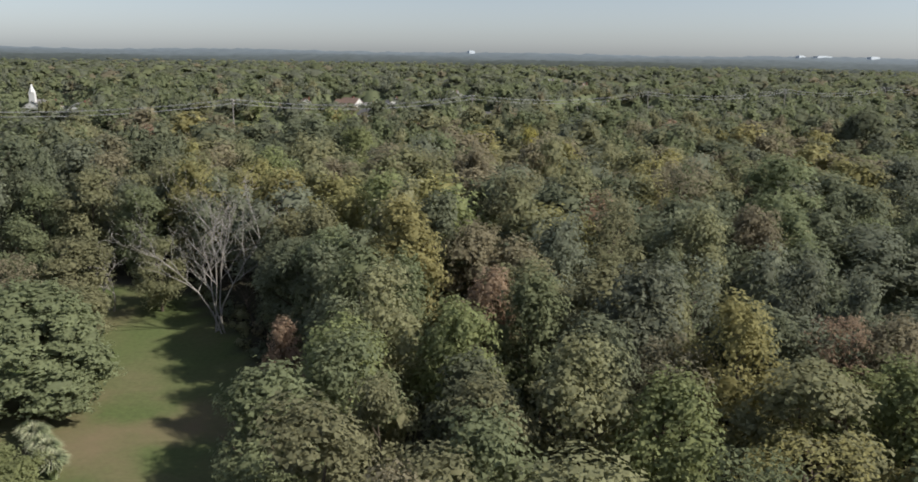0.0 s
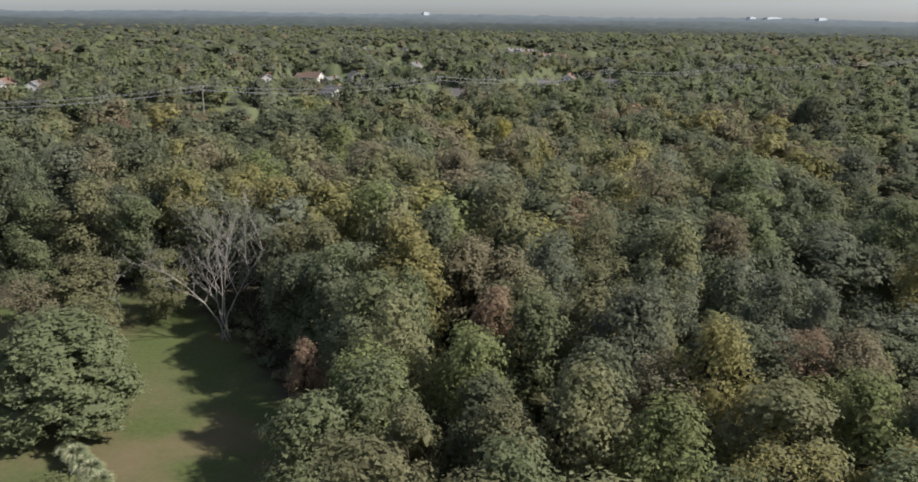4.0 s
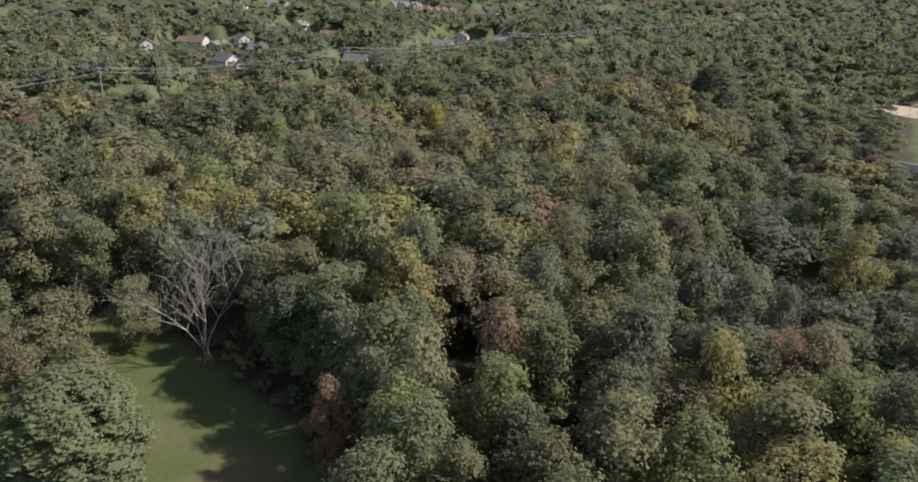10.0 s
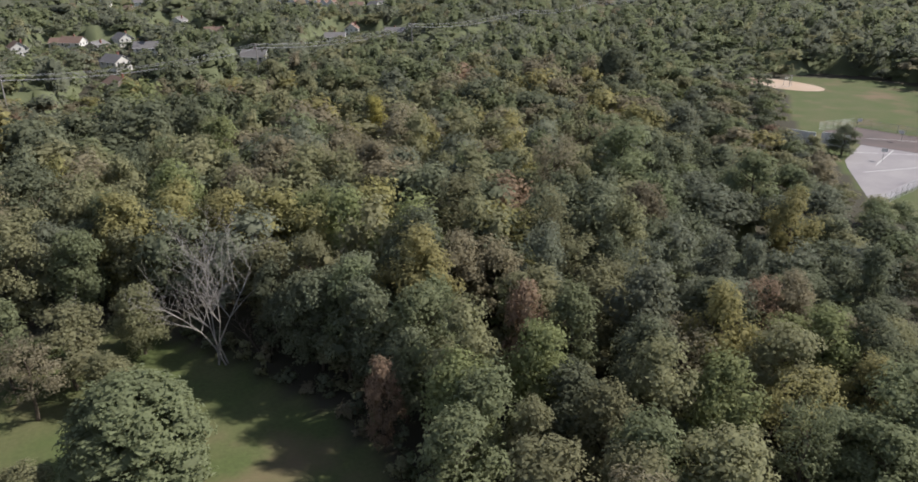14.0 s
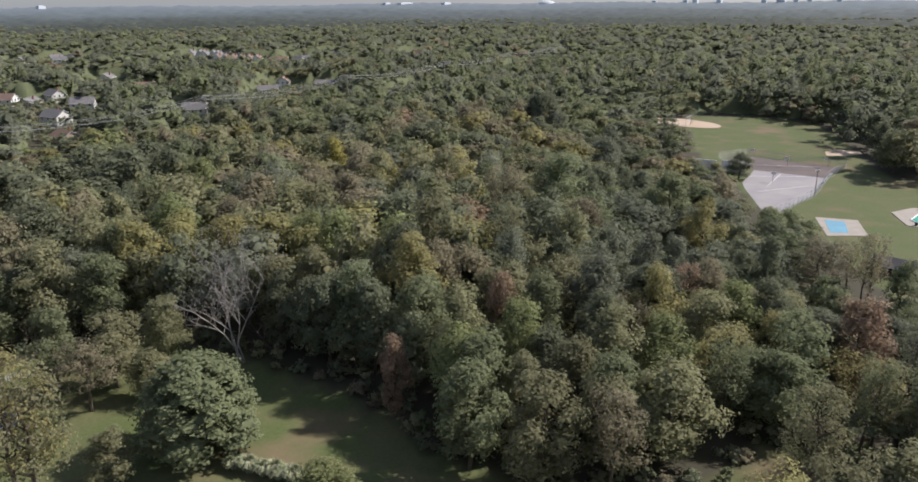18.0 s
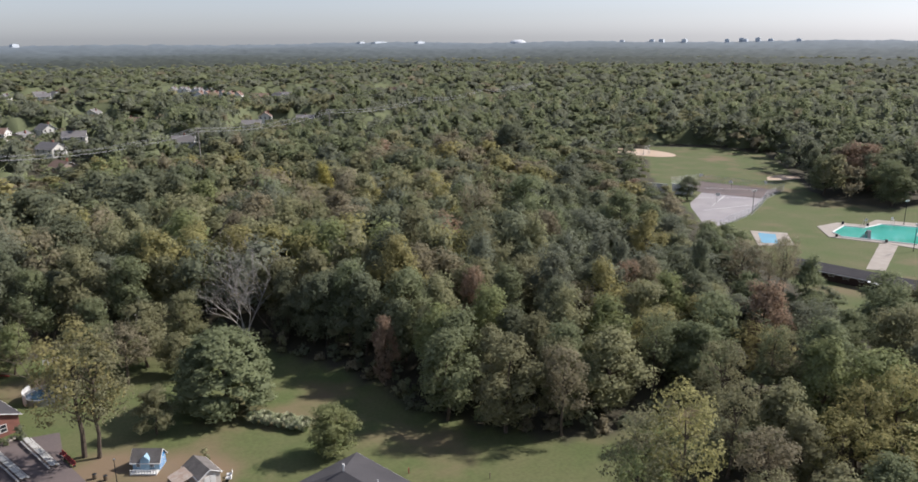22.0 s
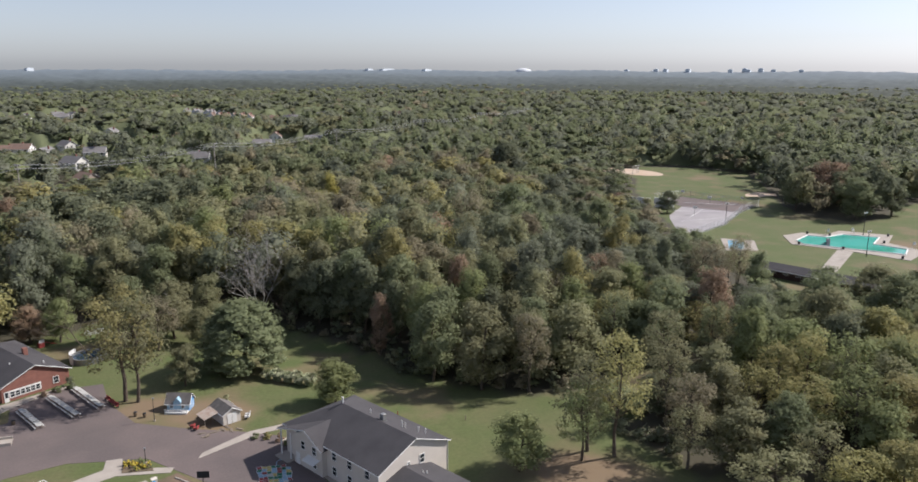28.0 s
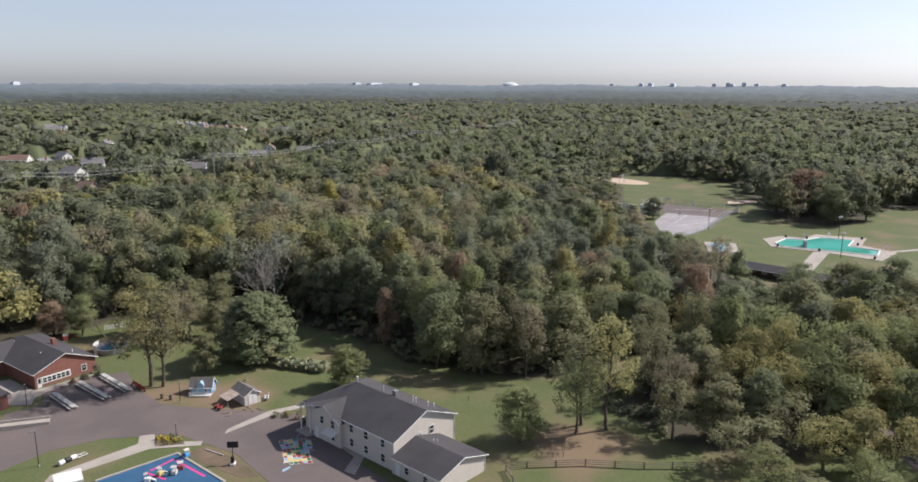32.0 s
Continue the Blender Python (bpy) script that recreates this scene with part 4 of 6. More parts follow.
def roof_planes(parent, x0, y0, x1, y1, eave, ridge, mat, along="y", over=0.45, hip0=0.0, hip1=0.0, fascia=WHITE):
    """Two roof slopes, hipped at either end where asked, with a pale edge board."""
    if along == "y":
        m = (x0 + x1) / 2
        drop = (ridge - eave) / ((x1 - x0) / 2) * over
        ya, yb = y0 - over, y1 + over
        r0, r1 = (m, ya + hip0, ridge + 0.12), (m, yb - hip1, ridge + 0.12)
        ca, cb, cc, cd = (x0 - over, ya, eave - drop + 0.12), (x1 + over, ya, eave - drop + 0.12), (x1 + over, yb, eave - drop + 0.12), (x0 - over, yb, eave - drop + 0.12)
        sides = [(ca, r0, r1, cd), (cb, cc, r1, r0)]
        ends = ([(ca, cb, r0)] if hip0 else []) + ([(cc, cd, r1)] if hip1 else [])
    else:
        m = (y0 + y1) / 2
        drop = (ridge - eave) / ((y1 - y0) / 2) * over
        xa, xb = x0 - over, x1 + over
        r0, r1 = (xa + hip0, m, ridge + 0.12), (xb - hip1, m, ridge + 0.12)
        ca, cb, cc, cd = (xa, y0 - over, eave - drop + 0.12), (xb, y0 - over, eave - drop + 0.12), (xb, y1 + over, eave - drop + 0.12), (xa, y1 + over, eave - drop + 0.12)
        sides = [(ca, cb, r1, r0), (cd, r0, r1, cc)]
        ends = ([(ca, r0, cd)] if hip0 else []) + ([(cb, cc, r1)] if hip1 else [])
    for s in sides + ends:
        part("roof", slab(s, 0.14), mat, parent)
    bm = bmesh.new()
    for s in sides:
        e = [p for p in s if p[2] < ridge]
        if len(e) == 2:
            tube(bm, (e[0][0], e[0][1], e[0][2] - 0.1), (e[1][0], e[1][1], e[1][2] - 0.1), 0.09, sides=5)
            for k, p in enumerate(s):
                q = s[(k + 1) % 4]
                if (p[2] < ridge) != (q[2] < ridge) and abs(p[1 if along == "y" else 0] - q[1 if along == "y" else 0]) < 0.01:
                    tube(bm, (p[0], p[1], p[2] - 0.14), (q[0], q[1], q[2] - 0.14), 0.08, sides=5)
    part("fascia", bm, fascia, parent, "pale edge board")


# two-storey house; its axes run along the gable end (x) and the length (y)
HOUSE = pose(-50.7, 20.2, 0, 0, 0, 15.6)
house = thing("house", HOUSE, "cream two-storey house with a dark grey shingle roof", "house")
part("wall", gable_walls(0, 0, 14.6, 23.6, 5.4, 8.4, hip1=6.5), SIDING, house)
roof_planes(house, 0, 0, 14.6, 23.6, 5.4, 8.4, SHINGLE, hip1=6.5)
part("side_wing", gable_walls(-0.9, 12.6, 6.0, 20.2, 5.0, 6.9, "x"), SIDING, house, "shaded side wing wall")
for s in (((-1.5, 12.0, 4.85), (6.0, 12.0, 4.85), (6.0, 16.4, 7.15), (-1.5, 16.4, 7.15)), ((-1.5, 16.4, 7.15), (6.0, 16.4, 7.15), (6.0, 24.2, 4.9), (-1.5, 24.2, 4.9))):
    part("roof", slab(s, 0.14), SHINGLE, house)
bm = tubed((-1.5, 12.0, 4.72), (-1.5, 16.4, 7.02), 0.09, sides=5)
tube(bm, (-1.5, 16.4, 7.02), (-1.5, 24.2, 4.78), 0.09, sides=5)
part("fascia", bm, WHITE, house, "pale edge board")
for y in (20.9, 23.6):
    part("porch_post", boxed(-1.2, y - 0.1, 0, -1.0, y + 0.1, 4.95), WHITE, house)
part("porch_deck", boxed(-2.2, 20.3, -0.2, 0.0, 24.0, 0.25), CONCRETE, house)
for y in (2.6, 6.8, 10.6):
    window(house, 0, y, 3.5, 0.95, 1.35, "-x")
    window(house, 0, y, 0.9, 0.95, 1.35, "-x")
for y, z in ((14.6, 3.2), (14.6, 0.9), (17.6, 3.2)):
    window(house, -0.9, y, z, 0.95, 1.35, "-x")
window(house, 8.9, 0, 3.7, 0.95, 1.35, "-y")
window(house, 6.0, 0, 4.2, 0.55, 0.6, "-y")
d = part("door", boxed(-0.98, 18.6, 0.05, -0.88, 19.6, 2.1), WHITE, house, "white entrance door")
part("door_handle", boxed(-1.03, 18.7, 1.0, -0.98, 18.8, 1.1), METAL, d)
part("downspout", tubed((14.66, -0.06, 0), (14.66, -0.06, 5.2), 0.06, sides=6), WHITE, house)
part("downspout", tubed((-0.08, -0.08, 0), (-0.08, -0.08, 5.2), 0.06, sides=6), WHITE, house)
part("awning", slab(((-2.3, 13.2, 2.35), (-0.9, 13.2, 2.75), (-0.9, 16.2, 2.75), (-2.3, 16.2, 2.35)), 0.08), WHITE, house, "white door canopy")
b = boxed(8.0, 8.0, 7.0, 8.8, 8.8, 9.2, 0.03)
part("chimney", b, METAL, house, "square metal chimney box")
for x, y, h in ((9.6, 5.2, 8.5), (9.9, 4.8, 8.3), (8.8, 12.0, 8.6), (11.2, 3.1, 7.6), (11.8, 2.2, 7.4)):
    part("vent_pipe", tubed((x, y, h - 1.6), (x, y, h + 0.12), 0.09, sides=8), WHITE, house)
part("finial", tubed((7.3, 17.4, 8.3), (7.3, 17.4, 9.6), 0.06, 0.18, 8), WHITE, house, "white vent on the ridge")

annex = thing("annex", HOUSE @ pose(-0.5, -10.8, 0), "cream one-storey annex with a dark grey shingle roof", "house")
part("wall", gable_walls(0, 0, 10.8, 10.7, 3.0, 4.6), SIDING, annex)
roof_planes(annex, 0, 0, 10.8, 10.2, 3.0, 4.6, SHINGLE)
for y in (3.0, 7.2):
    window(annex, 0, y, 1.1, 0.9, 1.1, "-x")
d = part("door", boxed(-0.08, 8.8, 0.05, 0.02, 9.8, 2.1), WHITE, annex, "white side door")
for x, y in ((6.4, 7.4), (6.8, 7.0)):
    part("vent_pipe", tubed((x, y, 3.9), (x, y, 4.75), 0.08, sides=8), WHITE, annex)
part("downspout", tubed((10.86, -0.06, 0), (10.86, -0.06, 2.9), 0.06, sides=6), WHITE, annex)

# brick hall
BRICKS = pose(-98.2, 89.4, 0, 0, 0, 21.5)
hall = thing("brick_hall", BRICKS, "one-storey red brick hall with a dark grey roof", "building")
part("wall", gable_walls(0, 0, 13.0, 25, 3.3, 6.0, hip1=7.0), BRICK, hall)
roof_planes(hall, 0, 0, 13.0, 25, 3.3, 6.0, SHINGLE, hip1=7.0)
part("wing_wall", boxed(-16, 13.5, -0.3, 0.1, 24.4, 3.2), BRICK, hall)
roof_planes(hall, -16, 13.5, 4.0, 24.5, 3.3, 5.6, SHINGLE, "x")
for k in range(6):
    window(hall, 2.0 + 0.95 * k, 0, 0.85, 0.8, 1.0, "-y")
part("window_band", boxed(1.4, -0.015, 0.6, 7.4, 0.0, 2.15), WHITE, hall, "white window surround")
d = part("door", boxed(0.45, -0.08, 0.02, 1.3, -0.02, 2.15), WHITE, hall, "white glazed door")
part("pane", boxed(0.6, -0.11, 0.9, 1.15, -0.08, 2.0), GLASS_DARK, d)
window(hall, 10.3, 0, 0.9, 1.0, 1.3, "-y")
part("chimney", boxed(8.4, 9.0, 4.4, 9.3, 9.9, 6.6, 0.03), BRICK, hall)
for x, y in ((9.2, 2.0), (4.4, 6.0)):
    part("vent_pipe", tubed((x, y, 4.2), (x, y, 5.5), 0.12, sides=8), WHITE, hall)
tagged(part("hall_apron", solid([(-104.0, 83.2), (-99.4, 81.2), (-98.6, 84.8), (-95, 87.2), (-86.5, 91.4), (-86.9, 92.4), (-98.6, 88.6), (-102.5, 98), (-106, 98)], -0.1, 0.06), CONCRETE), "pale concrete apron beside the brick hall", "path", kind="structure")
shop = thing("brick_wing", pose(-111, 78.5, 0, 0, 0, 21.5), "corner of a red brick building with white trim", "building")
part("wall", boxed(0, 0, -0.3, 8.4, 7.5, 2.9), BRICK, shop)
part("roof", slab(((-0.4, -0.4, 3.1), (8.8, -0.4, 3.1), (8.8, 7.9, 3.1), (-0.4, 7.9, 3.1)), 0.2), SHINGLE, shop)
part("fascia", boxed(8.76, -0.44, 2.7, 8.84, 7.94, 3.05), WHITE, shop)
ramp = thing("access_ramp", pose(-110, 71.6, 0, 0, 0, -8), "pale concrete access ramp with side walls", "ramp")
part("deck", slab(((0, 0, 0.75), (13, 0, 0.12), (13, 2.4, 0.12), (0, 2.4, 0.75)), 0.5), CONCRETE, ramp)
for y in (-0.2, 2.4):
    part("side_wall", slab(((0, y, 1.25), (13, y, 0.55), (13, y + 0.22, 0.55), (0, y + 0.22, 1.25)), 1.0), CONCRETE, ramp)
for k in range(7):
    part("step", boxed(-3.5 + 0.02 * k, -6.5 + 0.55 * k, -0.1, 4.5 - 0.5 * k, -6.0 + 0.55 * k, 0.06 + 0.1 * k), CONCRETE, ramp)

# ---- yard things ----
def picnic_table():
    top = thing("picnic_table", Matrix(), "weathered grey-white picnic table with attached benches on the asphalt", "table", "picnic tables in rows")
    for k in range(4):
        part("plank", boxed(-1.15, -0.40 + 0.2 * k, 0.72, 1.15, -0.22 + 0.2 * k, 0.77), PLANK, top)
    for s in (-1, 1):
        part("bench", boxed(-1.15, s * 0.72 - 0.13, 0.42, 1.15, s * 0.72 + 0.13, 0.47), PLANK, top)
    for x in (-0.85, 0.85):
        for s in (-1, 1):
            part("leg", tubed((x, s * 0.62, 0.0), (x, s * 0.2, 0.72), 0.04, sides=4), WOOD, top)
        part("crossbar", boxed(x - 0.03, -0.8, 0.36, x + 0.03, 0.8, 0.42), WOOD, top)
    return top


PLANK = material("greyed_plank", (0.50, 0.49, 0.46), 0.8, 0.2, 1.0, 7.0)
first = picnic_table()
rows = (((-95.4, 83.6), (-92.5, 73.6), 4), ((-90.3, 87.2), (-86.4, 75.3), 5), ((-85.6, 89.2), (-82.1, 76.9), 5))
placed = False
for a, b, n in rows:
    a, b = Vector(a), Vector(b)
    turn = math.degrees(math.atan2(b.y - a.y, b.x - a.x))
    for k in range(n):
        p = a.lerp(b, (k + 0.5) / n)
        m = pose(p.x, p.y, 0.03, 0, 0, turn + (k * 37 % 5 - 2) * 0.8)
        if not placed:
            first.matrix_world, placed = m, True
        else:
            copy_thing(first, m)


def lamp_post(x, y, h, label="dark metal lamp post with a small head", arm=0.0):
    top = thing("lamp_post", pose(x, y, 0.03), label, "lamp post")
    part("base", tubed((0, 0, 0), (0, 0, 0.25), 0.2, 0.16, 10), CONCRETE, top)
    part("pole", tubed((0, 0, 0.2), (0, 0, h), 0.07, 0.05, 8), DARK_METAL, top)
    part("head", boxed(-0.15 - arm, -0.17, h, 0.18, 0.17, h + 0.2, 0.04), METAL, top)
    return top


lamp_post(-100.2, 80.2, 4.6)
lamp_post(-99.9, 53.0, 6.2, arm=0.7)
lamp_post(-74.3, 66.7, 4.4)
lamp_post(-78.3, 51.4, 2.6, "short dark post lamp in the flower bed")

hoop = thing("basketball_hoop", pose(-72.4, 36.6, 0.03, 0, 0, 62), "portable basketball hoop with a dark backboard", "basketball hoop")
part("base", boxed(-0.6, -0.45, 0, 0.5, 0.45, 0.35, 0.08), WHITE, hoop)
part("pole", tubed((-0.2, 0, 0.3), (0.35, 0, 2.9), 0.08, 0.07, 8), DARK_METAL, hoop)
part("backboard", boxed(0.45, -0.92, 2.75, 0.52, 0.92, 3.85), DARK_METAL, hoop)
bm = bmesh.new()
for k in range(12):
    a, b = k * math.tau / 12, (k + 1) * math.tau / 12
    tube(bm, (0.78 + 0.23 * math.cos(a), 0.23 * math.sin(a), 3.05), (0.78 + 0.23 * math.cos(b), 0.23 * math.sin(b), 3.05), 0.015, sides=4)
part("rim", bm, RED, hoop)
part("padding", boxed(-0.42, -0.28, 0.35, -0.02, 0.28, 1.5, 0.08), DARK_METAL, hoop)

# playhouse
ph = thing("playhouse", pose(-72.0, 69.0, 0, 0, 0, -32), "blue and white wooden playhouse with a grey roof", "playhouse")
part("wall", gable_walls(0, 0.9, 4.2, 3.6, 1.7, 3.1, "x"), TEAL, ph)
part("gable_panel", slab(((4.23, 0.92, 1.7), (4.23, 3.58, 1.7), (4.24, 2.25, 3.05)), 1.7), BLUE, ph, "bright blue end wall")
for k in range(5):
    part("stripe", boxed(4.2, 1.05 + 0.5 * k, 0.0, 4.29, 1.18 + 0.5 * k, 1.7), WHITE, ph)
roof_planes(ph, 0, 0.9, 4.2, 3.6, 1.7, 3.1, SHINGLE_OLD, "x", over=0.3)
part("porch_deck", boxed(0, -0.4, 0, 4.2, 0.9, 0.22), WHITE, ph)
for k in range(10):
    part("picket", boxed(0.05 + 0.45 * k, -0.38, 0.22, 0.2 + 0.45 * k, -0.32, 0.85), WHITE, ph)
part("rail", boxed(0, -0.4, 0.78, 4.2, -0.3, 0.86), WHITE, ph)
for x in (0.9, 3.1):
    window(ph, x, 0.9, 0.75, 0.55, 0.6, "-y")
part("door", boxed(1.75, 0.82, 0.2, 2.4, 0.9, 1.6), WHITE, ph)
dm = gable_walls(1.4, 0.6, 2.8, 2.2, 2.1, 2.75)
part("dormer", dm, TEAL, ph, "small dormer with a white edge")

# shed
shed = thing("garden_shed", pose(-63.9, 58.1, 0, 0, 0, 12), "cream garden shed with a weathered brown roof", "shed")
part("wall", gable_walls(0, 0, 3.4, 5.2, 2.1, 3.1), SIDING, shed)
roof_planes(shed, 0, 0, 3.4, 5.2, 2.1, 3.1, SHINGLE_OLD, over=0.25)
d = part("door", boxed(0.8, -0.07, 0.05, 2.6, -0.01, 2.0), WHITE, shed, "pale double door")
part("door_gap", boxed(1.68, -0.09, 0.05, 1.72, -0.06, 2.0), WOOD, d)
lean = thing("lean_to", pose(-66.9, 59.4, 0, 0, 0, 12), "open lean-to with a rusty sheet roof beside the shed", "lean-to")
RUSTY = material("rusty_sheet", (0.34, 0.25, 0.20), 0.8, 0.3, 1.2, 5.0, second=(0.42, 0.36, 0.31))
for k in range(7):
    part("roof_sheet", slab(((-0.2, -0.3 + 0.5 * k, 1.5), (2.95, -0.3 + 0.5 * k, 2.25), (2.95, 0.17 + 0.5 * k, 2.25), (-0.2, 0.17 + 0.5 * k, 1.5)), 0.04), RUSTY, lean)
for x, y in ((0, 0), (0, 2.9), (1.5, 0)):
    part("post", boxed(x - 0.05, y - 0.05, 0, x + 0.05, y + 0.05, 1.55 + 0.24 * x), WOOD, lean)
rngj = np.random.default_rng(31)
for k in range(9):
    x, y = -66.6 + rngj.uniform(-1.5, 5.5), 56.2 + rngj.uniform(-1.0, 1.2)
    c = thing("lumber_pile", pose(x, y, 0.0, 0, 0, rngj.uniform(0, 180)), "small pile of weathered boards by the shed", "lumber", "lumber by the shed")
    for i in range(3):
        part("board", boxed(-0.7, -0.25 + 0.17 * i, 0.0 + 0.05 * (i % 2), 0.7, -0.1 + 0.17 * i, 0.1 + 0.05 * (i % 2)), WOOD, c)
for x, y, m in ((-59.4, 58.8, WHITE), (-59.0, 59.8, WHITE), (-68.6, 59.0, RED), (-68.9, 60.2, RED)):
    w = thing("garden_cart", pose(x, y, 0, 0, 0, 40 * x), "small garden cart or seat beside the shed", "cart")
    part("tray", boxed(-0.45, -0.3, 0.3, 0.45, 0.3, 0.6, 0.06), m, w)
    for s in (-1, 1):
        part("wheel", tubed((0.1, s * 0.34, 0.2), (0.1, s * 0.4, 0.2), 0.2, sides=10), DARK_METAL, w)
    part("back", boxed(-0.48, -0.3, 0.5, -0.40, 0.3, 1.0, 0.02), m, w)

# above-ground pool
def ring(bm, r0, r1, z0, z1, n=24, a0=0.0, a1=math.tau):
    rows = []
    for k in range(n + 1):
        a = a0 + (a1 - a0) * k / n
        c, s = math.cos(a), math.sin(a)
        rows.append([bm.verts.new((r * c, r * s, z)) for r, z in ((r0, z0), (r1, z0), (r1, z1), (r0, z1))])
    for p, q in zip(rows, rows[1:]):
        for i in range(4):
            bm.faces.new((p[i], q[i], q[(i + 1) % 4], p[(i + 1) % 4]))
    bmesh.ops.remove_doubles(bm, verts=bm.verts, dist=1e-4)
    bmesh.ops.recalc_face_normals(bm, faces=bm.faces)
    return bm


rp = thing("round_pool", pose(-81.6, 105.4, 0), "round above-ground pool with a pale grey wall", "pool")
part("pool_wall", ring(bmesh.new(), 3.3, 3.42, 0, 1.25), METAL, rp)
part("rim", ring(bmesh.new(), 3.2, 3.55, 1.25, 1.33), METAL, rp)
part("water", tubed((0, 0, 0.1), (0, 0, 0.85), 3.3, sides=32), material("dark_pool_water", (0.020, 0.045, 0.080), 0.1, 0.2, 0.4, 2.0, spec=0.5), rp)
part("screen", ring(bmesh.new(), 3.6, 3.68, 0, 2.2, 10, 2.2, 3.7), WHITE, rp, "tall white privacy screen")
part("ladder", boxed(3.4, -0.35, 0, 3.9, 0.35, 1.6, 0.05), WHITE, rp)
fz = thing("white_fence", pose(-80.8, 122.6, 0, 0, 0, 4), "short run of white picket fence", "fence")
for k in range(11):
    part("picket", boxed(0.42 * k, 0, 0, 0.42 * k + 0.22, 0.06, 1.3), WHITE, fz)
part("rail", boxed(0, 0.06, 1.0, 4.5, 0.1, 1.12), WHITE, fz)
rc = thing("red_playset", pose(-89.4, 119.5, 0, 0, 0, 20), "low red garden play set beneath the trees", "playset")
part("slide", slab(((0, 0, 1.2), (2.6, 0, 0.1), (2.6, 0.6, 0.1), (0, 0.6, 1.2)), 0.1), RED, rc)
part("platform", boxed(-1.2, -0.2, 0, 0, 0.8, 1.2, 0.05), RED, rc)
part("side_panel", boxed(-1.2, -0.25, 1.2, 0, -0.18, 1.9), WHITE, rc)

tunnel = thing("play_tunnel", pose(-95.8, 51.9, 0, 0, 0, 26), "white and dark lawn roller toy with a frame", "play equipment")
for x, m in ((-1.4, WHITE), (-0.2, DARK_METAL), (0.7, WHITE)):
    part("drum", tubed((x, 0, 0.45), (x + 0.9, 0, 0.45), 0.42, sides=12), m, tunnel)
bm = bmesh.new()
for y in (-0.45, 0.45):
    tube(bm, (1.7, y, 0.25), (3.4, y, 0.25), 0.07, sides=6)
for x in (1.9, 2.6, 3.3):
    tube(bm, (x, -0.45, 0.25), (x, 0.45, 0.25), 0.06, sides=6)
part("frame", bm, WHITE, tunnel)
for k in range(3):
    q = thing("red_bench", pose(-80.6 + 0.5 * k, 80.5 - 1.9 * k, 0.0, 0, 0, -70), "dark red bench at the edge of the asphalt", "bench", "red benches")
    part("seat", boxed(-0.8, -0.25, 0.4, 0.8, 0.25, 0.47), RED, q)
    part("backrest", boxed(-0.8, 0.2, 0.5, 0.8, 0.26, 0.95), RED, q)
    for x in (-0.7, 0.7):
        part("leg", boxed(x - 0.05, -0.22, 0, x + 0.05, 0.22, 0.4), DARK_METAL, q)
for x, y in ((-96.6, 78.4), (-77.0, 70.6), (-75.6, 69.2)):
    q = thing("waste_bin", pose(x, y, 0.03), "dark red waste bin on the asphalt", "bin")
    part("body", tubed((0, 0, 0), (0, 0, 0.8), 0.3, 0.34, 12), SOIL, q)
    part("lid", tubed((0, 0, 0.8), (0, 0, 0.9), 0.36, 0.2, 12), DARK_METAL, q)

# blue play court
tagged(part("play_court", solid([(-92.4, 42.6), (-79.5, 45.2), (-75.2, 31.6), (-84, 26), (-94, 30)], -0.1, 0.05), COURT_BLUE), "blue rubber play court", "court", kind="structure")
tagged(part("court_kerb", solid([(-92.6, 42.6), (-92.6, 43.0), (-79.3, 45.6), (-74.9, 31.7), (-75.3, 31.5), (-79.6, 45.2)], -0.1, 0.18), CONCRETE), "pale edging of the play court", "kerb", kind="structure")
for (x0, y0, x1, y1) in ((-84.5, 41.6, -80.4, 43.6), (-80.2, 42.8, -77.4, 35.0), (-85.2, 41.2, -83.0, 37.4)):
    v = Vector((x1 - x0, y1 - y0)).normalized() * 0.22
    tagged(part("court_line", solid([(x0 - v.y, y0 + v.x), (x1 - v.y, y1 + v.x), (x1 + v.y, y1 - v.x), (x0 + v.y, y0 - v.x)], 0.03, 0.06), PINK), "pink painted line on the play court", "marking", kind="structure")
for x, y, mt in ((-83.4, 39.2, YELLOW), (-81.4, 38.4, SIDING), (-80.2, 39.4, RED), (-85.6, 38.2, WHITE), (-78.4, 43.3, BLUE)):
    q = thing("play_cube", pose(x, y, 0.05, 0, 0, 17 * x), "small plastic playset on the blue court", "playset", "playsets on the court")
    part("body", boxed(-0.45, -0.4, 0, 0.45, 0.4, 0.7, 0.08), mt, q)
    part("slide", slab(((0.45, -0.25, 0.65), (1.3, -0.25, 0.1), (1.3, 0.25, 0.1), (0.45, 0.25, 0.65)), 0.08), SIDING, q)
    part("canopy", slab(((-0.5, -0.45, 1.35), (0.1, -0.45, 1.5), (0.1, 0.45, 1.5), (-0.5, 0.45, 1.35)), 0.05), SIDING, q)
    for a in (-0.55, 0.0):
        part("post", boxed(a * 0.7 - 0.03, -0.4, 0.6, a * 0.7 + 0.03, -0.33, 1.4), WHITE, q)
cn = thing("canopy_tent", pose(-96.4, 42.0, 0), "white canopy tent beside the court", "tent")
part("canopy", slab(((-2, -2, 2.3), (2, -2, 2.3), (2, 2, 2.3), (-2, 2, 2.3)), 0.3), WHITE, cn)
